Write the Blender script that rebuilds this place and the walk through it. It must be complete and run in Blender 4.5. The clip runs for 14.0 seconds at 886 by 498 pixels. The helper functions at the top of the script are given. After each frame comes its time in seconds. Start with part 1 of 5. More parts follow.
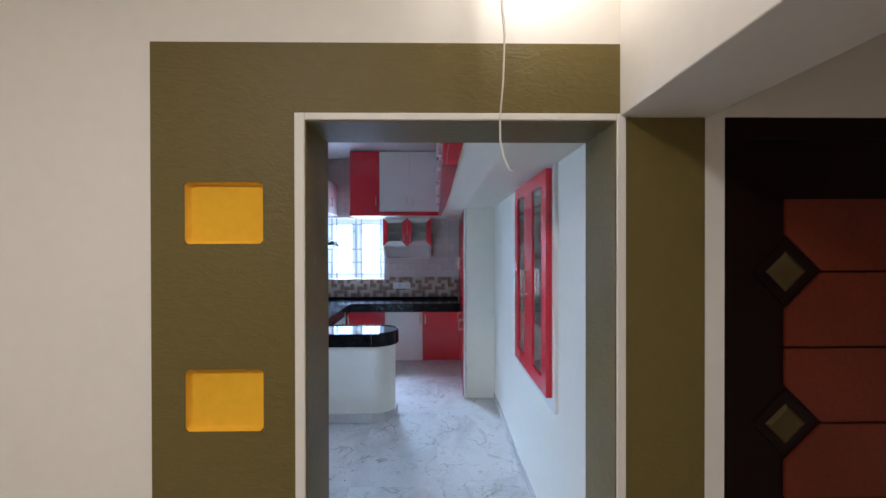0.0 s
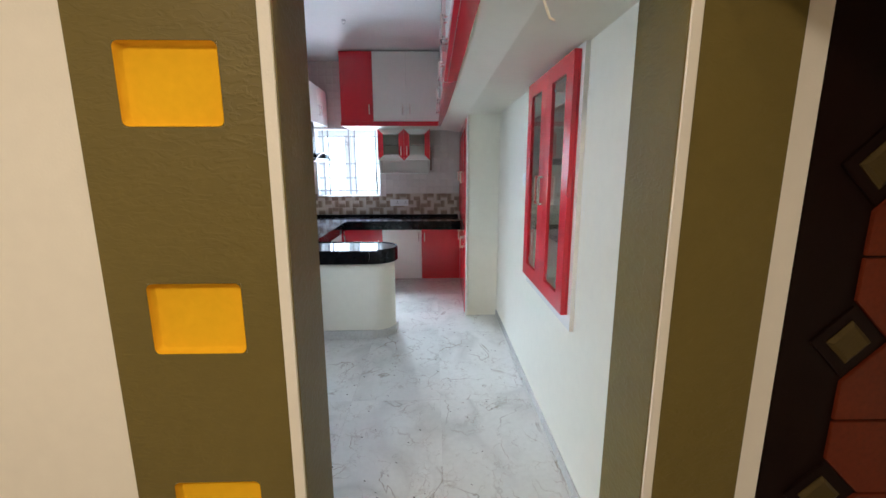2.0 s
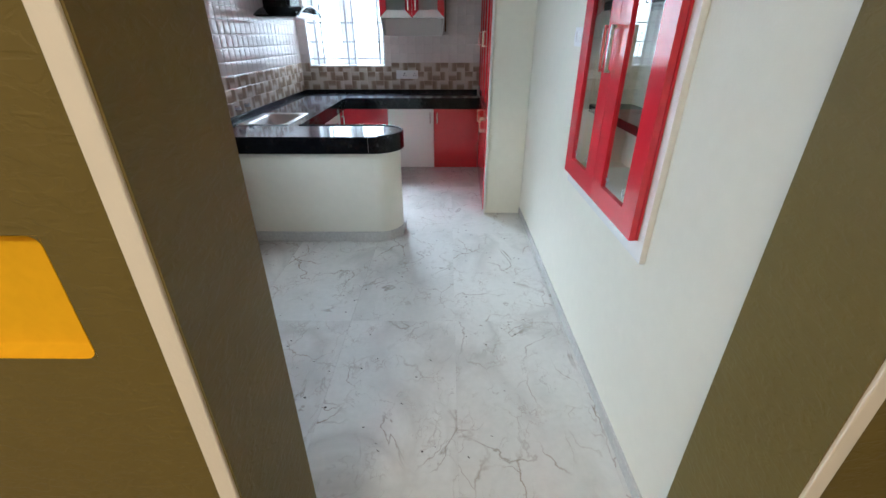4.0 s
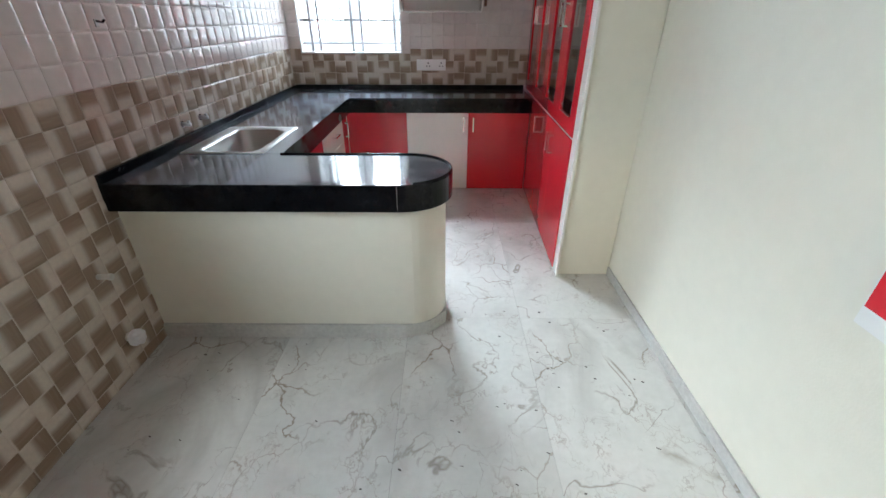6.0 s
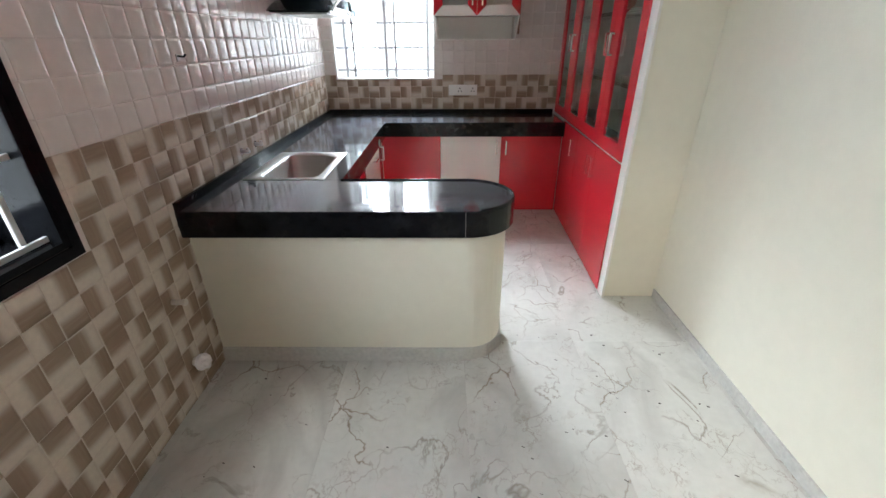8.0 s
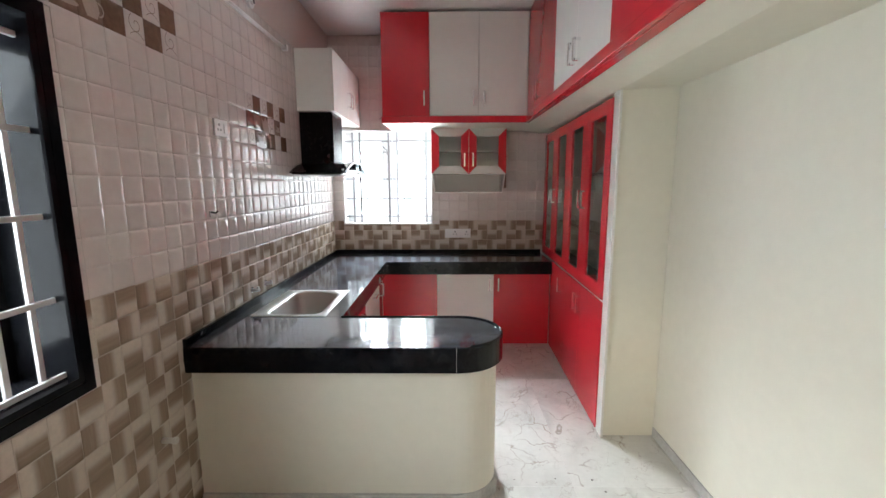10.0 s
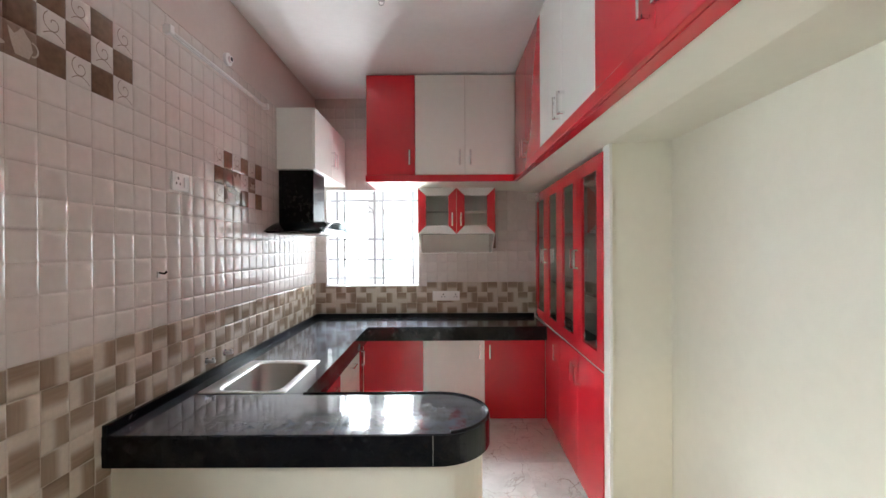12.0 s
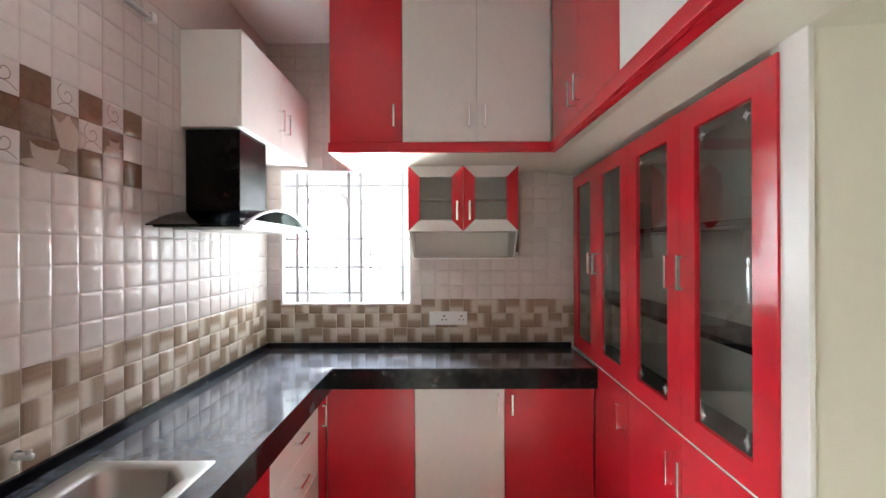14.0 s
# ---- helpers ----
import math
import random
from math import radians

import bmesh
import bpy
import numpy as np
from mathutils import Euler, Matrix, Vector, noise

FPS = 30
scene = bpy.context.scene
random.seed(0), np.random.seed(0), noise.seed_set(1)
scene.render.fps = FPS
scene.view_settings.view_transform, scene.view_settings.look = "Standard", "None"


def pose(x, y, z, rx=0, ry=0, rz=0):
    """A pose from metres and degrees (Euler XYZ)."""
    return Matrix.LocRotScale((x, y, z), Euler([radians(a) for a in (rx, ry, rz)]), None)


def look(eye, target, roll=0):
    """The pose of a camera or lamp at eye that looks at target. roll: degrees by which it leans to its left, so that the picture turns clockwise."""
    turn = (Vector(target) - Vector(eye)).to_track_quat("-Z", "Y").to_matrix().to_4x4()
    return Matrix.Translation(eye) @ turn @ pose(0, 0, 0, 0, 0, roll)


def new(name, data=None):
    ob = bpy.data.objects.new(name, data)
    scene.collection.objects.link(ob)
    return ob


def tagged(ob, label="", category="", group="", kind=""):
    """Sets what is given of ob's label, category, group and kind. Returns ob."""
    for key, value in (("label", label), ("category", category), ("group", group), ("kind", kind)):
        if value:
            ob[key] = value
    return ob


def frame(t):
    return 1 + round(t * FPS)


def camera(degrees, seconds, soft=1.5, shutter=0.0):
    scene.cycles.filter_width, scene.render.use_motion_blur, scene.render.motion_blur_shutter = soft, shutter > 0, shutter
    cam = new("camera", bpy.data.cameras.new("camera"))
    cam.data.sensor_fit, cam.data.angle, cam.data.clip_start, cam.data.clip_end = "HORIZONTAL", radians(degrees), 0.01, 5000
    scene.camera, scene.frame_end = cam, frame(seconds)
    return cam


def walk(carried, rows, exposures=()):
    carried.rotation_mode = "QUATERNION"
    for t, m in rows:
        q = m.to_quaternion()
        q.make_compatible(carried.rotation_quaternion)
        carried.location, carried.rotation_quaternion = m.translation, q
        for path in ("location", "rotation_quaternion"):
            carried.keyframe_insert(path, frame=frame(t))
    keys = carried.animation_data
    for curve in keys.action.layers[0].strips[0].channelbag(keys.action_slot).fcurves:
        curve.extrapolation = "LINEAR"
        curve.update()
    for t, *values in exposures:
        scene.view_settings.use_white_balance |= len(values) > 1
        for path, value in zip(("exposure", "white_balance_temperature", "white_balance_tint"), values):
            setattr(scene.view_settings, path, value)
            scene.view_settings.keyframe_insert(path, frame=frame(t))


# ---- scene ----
cam = camera(93.7, 14.0)
PATH = [
    (0, (0.097, -0.011, 1.694), (0.127, 1.989, 1.684), -0.1),
    (0.5, (0.081, 0.155, 1.72), (0.116, 2.155, 1.721), -0.2),
    (1, (0.075, 0.227, 1.707), (0.113, 2.226, 1.655), -0.1),
    (1.5, (0.058, 0.258, 1.653), (0.104, 2.248, 1.458), -0.1),
    (2, (0.053, 0.262, 1.599), (0.099, 2.225, 1.215), -0.1),
    (2.5, (0.056, 0.267, 1.556), (0.102, 2.176, 0.961), -0.0),
    (2.7, (0.063, 0.271, 1.537), (0.104, 2.161, 0.884), -0.0),
    (4.8, (0.009, 1.409, 1.509), (-0.026, 3.161, 0.545), -0.1),
    (4.9, (-0.004, 1.466, 1.508), (-0.039, 3.218, 0.546), -0.1),
    (5, (-0.039, 1.573, 1.508), (-0.07, 3.325, 0.544), 0.0),
    (5.5, (-0.147, 2.063, 1.479), (-0.174, 3.811, 0.506), -0.2),
    (6, (-0.328, 2.313, 1.481), (-0.336, 4.058, 0.504), 0.1),
    (6.5, (-0.623, 2.358, 1.482), (-0.642, 4.102, 0.501), -0.3),
    (7, (-0.663, 2.339, 1.498), (-0.674, 4.077, 0.509), -0.3),
    (9.3, (-0.536, 2.202, 1.581), (-0.575, 4.123, 1.024), -0.1),
    (9.5, (-0.576, 2.177, 1.593), (-0.596, 4.117, 1.109), -0.3),
    (9.9, (-0.576, 2.167, 1.591), (-0.6, 4.138, 1.25), -0.2),
    (10, (-0.572, 2.159, 1.599), (-0.595, 4.136, 1.292), -0.2),
    (10.5, (-0.592, 2.146, 1.605), (-0.61, 4.139, 1.435), -0.2),
    (10.8, (-0.576, 2.148, 1.599), (-0.601, 4.145, 1.488), -0.5),
    (11, (-0.575, 2.155, 1.604), (-0.596, 4.153, 1.521), -0.2),
    (11.5, (-0.533, 2.205, 1.594), (-0.545, 4.205, 1.561), -0.3),
    (12, (-0.489, 2.39, 1.572), (-0.491, 4.389, 1.564), -0.3),
    (12.5, (-0.545, 2.712, 1.588), (-0.531, 4.712, 1.587), -0.3),
    (13, (-0.546, 3.009, 1.581), (-0.513, 5.009, 1.581), -0.3),
    (13.5, (-0.501, 3.318, 1.582), (-0.469, 5.317, 1.586), -0.2),
    (14, (-0.486, 3.594, 1.58), (-0.495, 5.594, 1.582), -0.2),
]
EXPOSURES = [(0.0, 0.27, 4650, 14), (1.0, 0.33, 4750, 14), (1.5, 0.45, 5000, 10), (2.0, 0.57, 5450, 10), (2.7, 0.7, 5800, 10), (4.8, 0.5, 5250, 8), (5.5, 0.68, 5600, 8), (6.5, 0.75, 5950, 9), (9.5, 0.75, 6350, 12), (11.0, 0.85, 6400, 12), (12.5, 0.98, 6450, 12), (14.0, 1.18, 6500, 12)]
walk(cam, [(t, look(eye, target, roll)) for t, eye, target, roll in PATH], EXPOSURES)

# ---- plan, in metres ----
LEFT, RIGHT, BACK = -1.80, 0.743, 6.65        # kitchen walls
FRONT, DIVIDE = 1.40, 1.68                   # hall face and kitchen face of the dividing wall
CEIL, LOFT = 3.10, 2.15                      # ceiling, underside of the loft slab
DOOR_L, DOOR_R, DOOR_T = -0.347, 0.710, 2.122
TOP, FASCIA = 0.86, 0.735                    # worktop
PU, PV = 0.1035, 0.105                       # tile cells, along and up
ROW0, COL0 = 1.215, 4.87                     # colour change on the tiled walls, a joint on the west wall

# ---- light ----
world = bpy.data.worlds.new("sky")
scene.world = world
world.use_nodes = True
sky = world.node_tree.nodes.new("ShaderNodeTexSky")
sky.sky_type, sky.sun_disc = "NISHITA", False
sky.sun_elevation, sky.sun_rotation = radians(55), radians(120)
world.node_tree.nodes["Background"].inputs["Strength"].default_value = 0.1
world.node_tree.links.new(sky.outputs["Color"], world.node_tree.nodes["Background"].inputs["Color"])

sun = new("sun", bpy.data.lights.new("sun", "SUN"))
sun.data.energy, sun.data.angle, sun.data.color = 1.0, radians(15), (1.0, 0.97, 0.92)
sun.matrix_world = look((0, 0, 30), (14, 8, 0))


def area(name, eye, target, w, h, watts, colour):
    lamp = new(name, bpy.data.lights.new(name, "AREA"))
    lamp.data.shape, lamp.data.size, lamp.data.size_y = "RECTANGLE", w, h
    lamp.data.energy, lamp.data.color = watts, colour
    lamp.matrix_world = look(eye, target)
    return lamp


area("window_daylight_north", (-1.215, 7.0, 1.67), (-1.1, 0, 2.2), 1.3, 1.3, 26, (0.89, 0.95, 1.0))
area("high_sky_north", (-2.1, 9.5, 4.0), (-0.4, 5.0, 1.0), 2.6, 2.2, 2050, (0.89, 0.95, 1.0))
# unseen fill lamp added below the sill, lifts ceiling and loft like ground bounce
area("bounce_fill_north", (-1.0, 8.7, -0.1), (-0.7, 5.6, 2.6), 3.0, 1.4, 480, (0.95, 0.97, 1.0))
area("high_sky_west", (-3.4, 2.88, 2.75), (-0.5, 2.88, 1.0), 2.6, 2.2, 150, (0.89, 0.95, 1.0))
area("window_daylight_west", (-2.16, 2.88, 1.53), (3, 3.2, 1.7), 1.5, 1.5, 31, (0.89, 0.95, 1.0))
bulb = new("hall_bulb", bpy.data.lights.new("hall_bulb", "POINT"))
bulb.data.energy, bulb.data.color, bulb.data.shadow_soft_size = 5.2, (1.0, 0.77, 0.50), 0.04
bulb.location = (0.42, 1.20, 2.68)
area("hall_ceiling_light", (-0.8, -1.0, 3.05), (-0.8, -1.0, 0), 0.5, 0.5, 58, (1.0, 0.79, 0.54))


# ---- materials ----
def mat(name, colour, rough=0.5, metal=0.0, vary=0.06, scale=6.0, bump=0.0, bscale=80.0, coat=0.0, rand=0.0, rvary=0.06, spec=0.5):
    """A surface with variation at two scales, fine relief, and uneven gloss."""
    m = bpy.data.materials.new(name)
    m.use_nodes = True
    nt = m.node_tree
    b = nt.nodes["Principled BSDF"]
    b.inputs["Metallic"].default_value, b.inputs["Coat Weight"].default_value = metal, coat
    b.inputs["Coat Roughness"].default_value, b.inputs["Specular IOR Level"].default_value = 0.04, spec
    geo = nt.nodes.new("ShaderNodeNewGeometry")
    big, fine = nt.nodes.new("ShaderNodeTexNoise"), nt.nodes.new("ShaderNodeTexNoise")
    for n, sc in ((big, scale * 0.35), (fine, scale * 6)):
        n.inputs["Scale"].default_value, n.inputs["Detail"].default_value = sc, 5.0
        nt.links.new(geo.outputs["Position"], n.inputs["Vector"])
    add = nt.nodes.new("ShaderNodeMath")
    nt.links.new(big.outputs["Fac"], add.inputs[0])
    nt.links.new(fine.outputs["Fac"], add.inputs[1])
    value = nt.nodes.new("ShaderNodeMapRange")
    value.inputs["From Min"].default_value, value.inputs["From Max"].default_value = 0.6, 1.4
    value.inputs["To Min"].default_value, value.inputs["To Max"].default_value = 1 - vary, 1 + vary
    nt.links.new(add.outputs[0], value.inputs["Value"])
    hsv = nt.nodes.new("ShaderNodeHueSaturation")
    hsv.inputs["Color"].default_value = (*colour, 1)
    nt.links.new(value.outputs[0], hsv.inputs["Value"])
    if rand:
        info, rr, mul = nt.nodes.new("ShaderNodeObjectInfo"), nt.nodes.new("ShaderNodeMapRange"), nt.nodes.new("ShaderNodeMath")
        mul.operation = "MULTIPLY"
        rr.inputs["To Min"].default_value, rr.inputs["To Max"].default_value = 1 - rand, 1 + rand
        nt.links.new(info.outputs["Random"], rr.inputs["Value"])
        nt.links.new(rr.outputs[0], mul.inputs[0])
        nt.links.new(value.outputs[0], mul.inputs[1])
        nt.links.new(mul.outputs[0], hsv.inputs["Value"])
    nt.links.new(hsv.outputs["Color"], b.inputs["Base Color"])
    r = nt.nodes.new("ShaderNodeMapRange")
    r.inputs["From Min"].default_value, r.inputs["From Max"].default_value = 0.3, 0.7
    r.inputs["To Min"].default_value, r.inputs["To Max"].default_value = max(0.02, rough - rvary), rough + rvary
    nt.links.new(big.outputs["Fac"], r.inputs["Value"])
    nt.links.new(r.outputs[0], b.inputs["Roughness"])
    if bump:
        relief, bn = nt.nodes.new("ShaderNodeTexNoise"), nt.nodes.new("ShaderNodeBump")
        relief.inputs["Scale"].default_value, relief.inputs["Detail"].default_value = bscale, 4.0
        bn.inputs["Strength"].default_value, bn.inputs["Distance"].default_value = bump, 0.004
        nt.links.new(geo.outputs["Position"], relief.inputs["Vector"])
        nt.links.new(relief.outputs["Fac"], bn.inputs["Height"])
        nt.links.new(bn.outputs["Normal"], b.inputs["Normal"])
    return m


def chain(nt, op, a, b=None, c=None):
    """One step of arithmetic on sockets or numbers."""
    n = nt.nodes.new("ShaderNodeMath")
    n.operation = op
    for i, v in enumerate((a, b, c)):
        if v is None:
            continue
        if isinstance(v, (int, float)):
            n.inputs[i].default_value = v
        else:
            nt.links.new(v, n.inputs[i])
    return n.outputs[0]


def weave_mat(name, axis, off, phase):
    """Printed tile: brown bars that lie and stand by turns on beige, each shaded from one edge to the other."""
    m = mat(name, (0.565, 0.495, 0.41), 0.10, vary=0.10, scale=9, rvary=0.03, spec=0.5)
    nt = m.node_tree
    b = nt.nodes["Principled BSDF"]
    sep = nt.nodes.new("ShaderNodeSeparateXYZ")
    geo = nt.nodes.new("ShaderNodeNewGeometry")
    nt.links.new(geo.outputs["Position"], sep.inputs[0])
    u = chain(nt, "DIVIDE", chain(nt, "SUBTRACT", sep.outputs[axis], off), PU)
    v = chain(nt, "DIVIDE", chain(nt, "SUBTRACT", sep.outputs[2], ROW0 - 20 * PV), PV)
    fu, fv = chain(nt, "FRACT", u), chain(nt, "FRACT", v)
    col = chain(nt, "MODULO", chain(nt, "ADD", chain(nt, "FLOOR", u), phase), 6.0)
    row = chain(nt, "MODULO", chain(nt, "SUBTRACT", 49.0, chain(nt, "FLOOR", v)), 3.0)
    par = chain(nt, "MODULO", chain(nt, "ADD", col, row), 2.0)
    ip = chain(nt, "SUBTRACT", 1.0, par)
    f = chain(nt, "ADD", chain(nt, "MULTIPLY", par, fu), chain(nt, "MULTIPLY", ip, fv))
    # which half of its cell each bar fills, one bit for each of the 6 x 3 cells of a sheet
    bits = sum(1 << k for k, on in enumerate("011110" "100001" "100001") if on == "1")
    place = chain(nt, "ADD", chain(nt, "MULTIPLY", row, 6.0), col)
    high = chain(nt, "MODULO", chain(nt, "FLOOR", chain(nt, "DIVIDE", float(bits) + 0.25, chain(nt, "POWER", 2.0, place))), 2.0)
    low = chain(nt, "SUBTRACT", 1.0, high)
    f = chain(nt, "ADD", chain(nt, "MULTIPLY", high, f), chain(nt, "MULTIPLY", low, chain(nt, "SUBTRACT", 1.0, f)))
    bar = nt.nodes.new("ShaderNodeMapRange")
    bar.interpolation_type = "SMOOTHSTEP"
    bar.inputs["From Min"].default_value, bar.inputs["From Max"].default_value = 0.27, 0.60
    nt.links.new(f, bar.inputs["Value"])
    cross = chain(nt, "ADD", chain(nt, "MULTIPLY", par, fv), chain(nt, "MULTIPLY", ip, fu))
    ends = nt.nodes.new("ShaderNodeMapRange")
    ends.interpolation_type = "SMOOTHSTEP"
    ends.inputs["From Min"].default_value, ends.inputs["From Max"].default_value = 0.50, 0.44
    nt.links.new(chain(nt, "ABSOLUTE", chain(nt, "SUBTRACT", cross, 0.5)), ends.inputs["Value"])
    # fine brushed streaks along the bar
    streak, sv = nt.nodes.new("ShaderNodeTexNoise"), nt.nodes.new("ShaderNodeCombineXYZ")
    streak.inputs["Scale"].default_value, streak.inputs["Detail"].default_value = 1.0, 3
    nt.links.new(chain(nt, "ADD", chain(nt, "MULTIPLY", f, 9.0), chain(nt, "MULTIPLY", place, 5.3)), sv.inputs[0])
    nt.links.new(chain(nt, "MULTIPLY", cross, 0.8), sv.inputs[1])
    nt.links.new(sv.outputs[0], streak.inputs["Vector"])
    fade = chain(nt, "ADD", chain(nt, "ADD", 0.78, chain(nt, "MULTIPLY", f, 0.25)), chain(nt, "MULTIPLY", chain(nt, "SUBTRACT", streak.outputs["Fac"], 0.5), 0.5))
    amount = chain(nt, "MULTIPLY", chain(nt, "MULTIPLY", bar.outputs[0], ends.outputs[0]), fade)
    mix = nt.nodes.new("ShaderNodeMix")
    mix.data_type = "RGBA"
    old = b.inputs["Base Color"].links[0].from_socket
    nt.links.new(amount, mix.inputs["Factor"])
    nt.links.new(old, mix.inputs["A"])
    mix.inputs["B"].default_value = (0.275, 0.205, 0.146, 1)
    nt.links.new(mix.outputs["Result"], b.inputs["Base Color"])
    return m


def marble_mat(name):
    """Polished vitrified tile: off-white, clouded, with thin broken grey and rusty veins."""
    m = mat(name, (0.60, 0.60, 0.56), 0.13, vary=0.07, scale=5, rand=0.03, rvary=0.05)
    nt = m.node_tree
    b = nt.nodes["Principled BSDF"]
    geo, info = nt.nodes.new("ShaderNodeNewGeometry"), nt.nodes.new("ShaderNodeObjectInfo")
    shift = nt.nodes.new("ShaderNodeVectorMath")
    shift.operation = "MULTIPLY_ADD"
    shift.inputs[1].default_value = (1, 1, 1)
    comb = nt.nodes.new("ShaderNodeCombineXYZ")
    nt.links.new(chain(nt, "MULTIPLY", info.outputs["Random"], 7.0), comb.inputs[2])
    turn = nt.nodes.new("ShaderNodeMapping")
    turn.inputs["Rotation"].default_value, turn.inputs["Scale"].default_value = (0, 0, radians(-38)), (1.12, 0.90, 1.0)
    nt.links.new(geo.outputs["Position"], turn.inputs["Vector"])
    nt.links.new(turn.outputs[0], shift.inputs[0])
    nt.links.new(comb.outputs[0], shift.inputs[2])
    last = b.inputs["Base Color"].links[0].from_socket
    for scale, width, strength, colour, gate in ((3.0, 0.014, 0.85, (0.27, 0.235, 0.195, 1), 0.47), (8.0, 0.014, 0.6, (0.34, 0.31, 0.28, 1), 0.50), (1.7, 0.11, 0.6, (0.42, 0.415, 0.385, 1), 0.40)):
        n, g = nt.nodes.new("ShaderNodeTexNoise"), nt.nodes.new("ShaderNodeTexNoise")
        n.inputs["Scale"].default_value, n.inputs["Detail"].default_value, n.inputs["Distortion"].default_value = scale, 5, 0.7
        g.inputs["Scale"].default_value, g.inputs["Detail"].default_value = scale * 0.8, 3
        nt.links.new(shift.outputs[0], n.inputs["Vector"])
        nt.links.new(shift.outputs[0], g.inputs["Vector"])
        ridge = chain(nt, "ABSOLUTE", chain(nt, "SUBTRACT", n.outputs["Fac"], 0.5))
        line = nt.nodes.new("ShaderNodeMapRange")
        line.inputs["From Min"].default_value, line.inputs["From Max"].default_value = 0.0, width
        line.inputs["To Min"].default_value, line.inputs["To Max"].default_value = strength, 0.0
        nt.links.new(ridge, line.inputs["Value"])
        some = nt.nodes.new("ShaderNodeMapRange")
        some.inputs["From Min"].default_value, some.inputs["From Max"].default_value = gate, gate + 0.12
        nt.links.new(g.outputs["Fac"], some.inputs["Value"])
        mix = nt.nodes.new("ShaderNodeMix")
        mix.data_type = "RGBA"
        nt.links.new(chain(nt, "MULTIPLY", line.outputs[0], some.outputs[0]), mix.inputs["Factor"])
        nt.links.new(last, mix.inputs["A"])
        mix.inputs["B"].default_value = colour
        last = mix.outputs["Result"]
    for scale, width, strength, colour, gate in ((4.6, 0.024, 0.9, (0.23, 0.172, 0.122, 1), 0.515), (11.0, 0.045, 0.6, (0.32, 0.27, 0.22, 1), 0.52)):
        wob, g = nt.nodes.new("ShaderNodeTexNoise"), nt.nodes.new("ShaderNodeTexNoise")
        wob.inputs["Scale"].default_value, wob.inputs["Detail"].default_value = scale * 1.6, 4
        g.inputs["Scale"].default_value, g.inputs["Detail"].default_value = scale * 0.45, 2
        bend = nt.nodes.new("ShaderNodeVectorMath")
        bend.operation = "MULTIPLY_ADD"
        bend.inputs[1].default_value = (0.20, 0.20, 0.0)
        crack = nt.nodes.new("ShaderNodeTexVoronoi")
        crack.feature = "DISTANCE_TO_EDGE"
        crack.inputs["Scale"].default_value = scale
        for n in (wob, g):
            nt.links.new(shift.outputs[0], n.inputs["Vector"])
        nt.links.new(wob.outputs["Color"], bend.inputs[0])
        nt.links.new(shift.outputs[0], bend.inputs[2])
        nt.links.new(bend.outputs[0], crack.inputs["Vector"])
        line = nt.nodes.new("ShaderNodeMapRange")
        line.inputs["From Min"].default_value, line.inputs["From Max"].default_value = 0.0, width
        line.inputs["To Min"].default_value, line.inputs["To Max"].default_value = strength, 0.0
        nt.links.new(crack.outputs["Distance"], line.inputs["Value"])
        some = nt.nodes.new("ShaderNodeMapRange")
        some.inputs["From Min"].default_value, some.inputs["From Max"].default_value = gate, gate + 0.14
        nt.links.new(g.outputs["Fac"], some.inputs["Value"])
        mix = nt.nodes.new("ShaderNodeMix")
        mix.data_type = "RGBA"
        nt.links.new(chain(nt, "MULTIPLY", line.outputs[0], some.outputs[0]), mix.inputs["Factor"])
        nt.links.new(last, mix.inputs["A"])
        mix.inputs["B"].default_value = colour
        last = mix.outputs["Result"]
    nt.links.new(last, b.inputs["Base Color"])
    return m


def olive_mat(name):
    """Olive emulsion over trowelled, brush-dragged texture."""
    m = mat(name, (0.152, 0.114, 0.026), 0.5, vary=0.06, scale=4, spec=0.3)
    nt = m.node_tree
    b = nt.nodes["Principled BSDF"]
    geo, mp = nt.nodes.new("ShaderNodeNewGeometry"), nt.nodes.new("ShaderNodeMapping")
    mp.inputs["Rotation"].default_value, mp.inputs["Scale"].default_value = (0, radians(38), 0), (1.0, 1.0, 2.2)
    nt.links.new(geo.outputs["Position"], mp.inputs["Vector"])
    n = nt.nodes.new("ShaderNodeTexNoise")
    n.inputs["Scale"].default_value, n.inputs["Detail"].default_value, n.inputs["Distortion"].default_value = 24, 4, 1.0
    nt.links.new(mp.outputs[0], n.inputs["Vector"])
    step = nt.nodes.new("ShaderNodeMapRange")
    step.interpolation_type = "SMOOTHSTEP"
    step.inputs["From Min"].default_value, step.inputs["From Max"].default_value = 0.44, 0.62
    nt.links.new(n.outputs["Fac"], step.inputs["Value"])
    bn = nt.nodes.new("ShaderNodeBump")
    bn.inputs["Strength"].default_value, bn.inputs["Distance"].default_value = 0.23, 0.004
    nt.links.new(step.outputs[0], bn.inputs["Height"])
    nt.links.new(bn.outputs["Normal"], b.inputs["Normal"])
    return m


def glass_mat(name, tint, rough=0.0):
    m = bpy.data.materials.new(name)
    m.use_nodes = True
    b = m.node_tree.nodes["Principled BSDF"]
    b.inputs["Base Color"].default_value, b.inputs["Roughness"].default_value = (*tint, 1), rough
    b.inputs["Transmission Weight"].default_value, b.inputs["IOR"].default_value = 1.0, 1.45
    return m


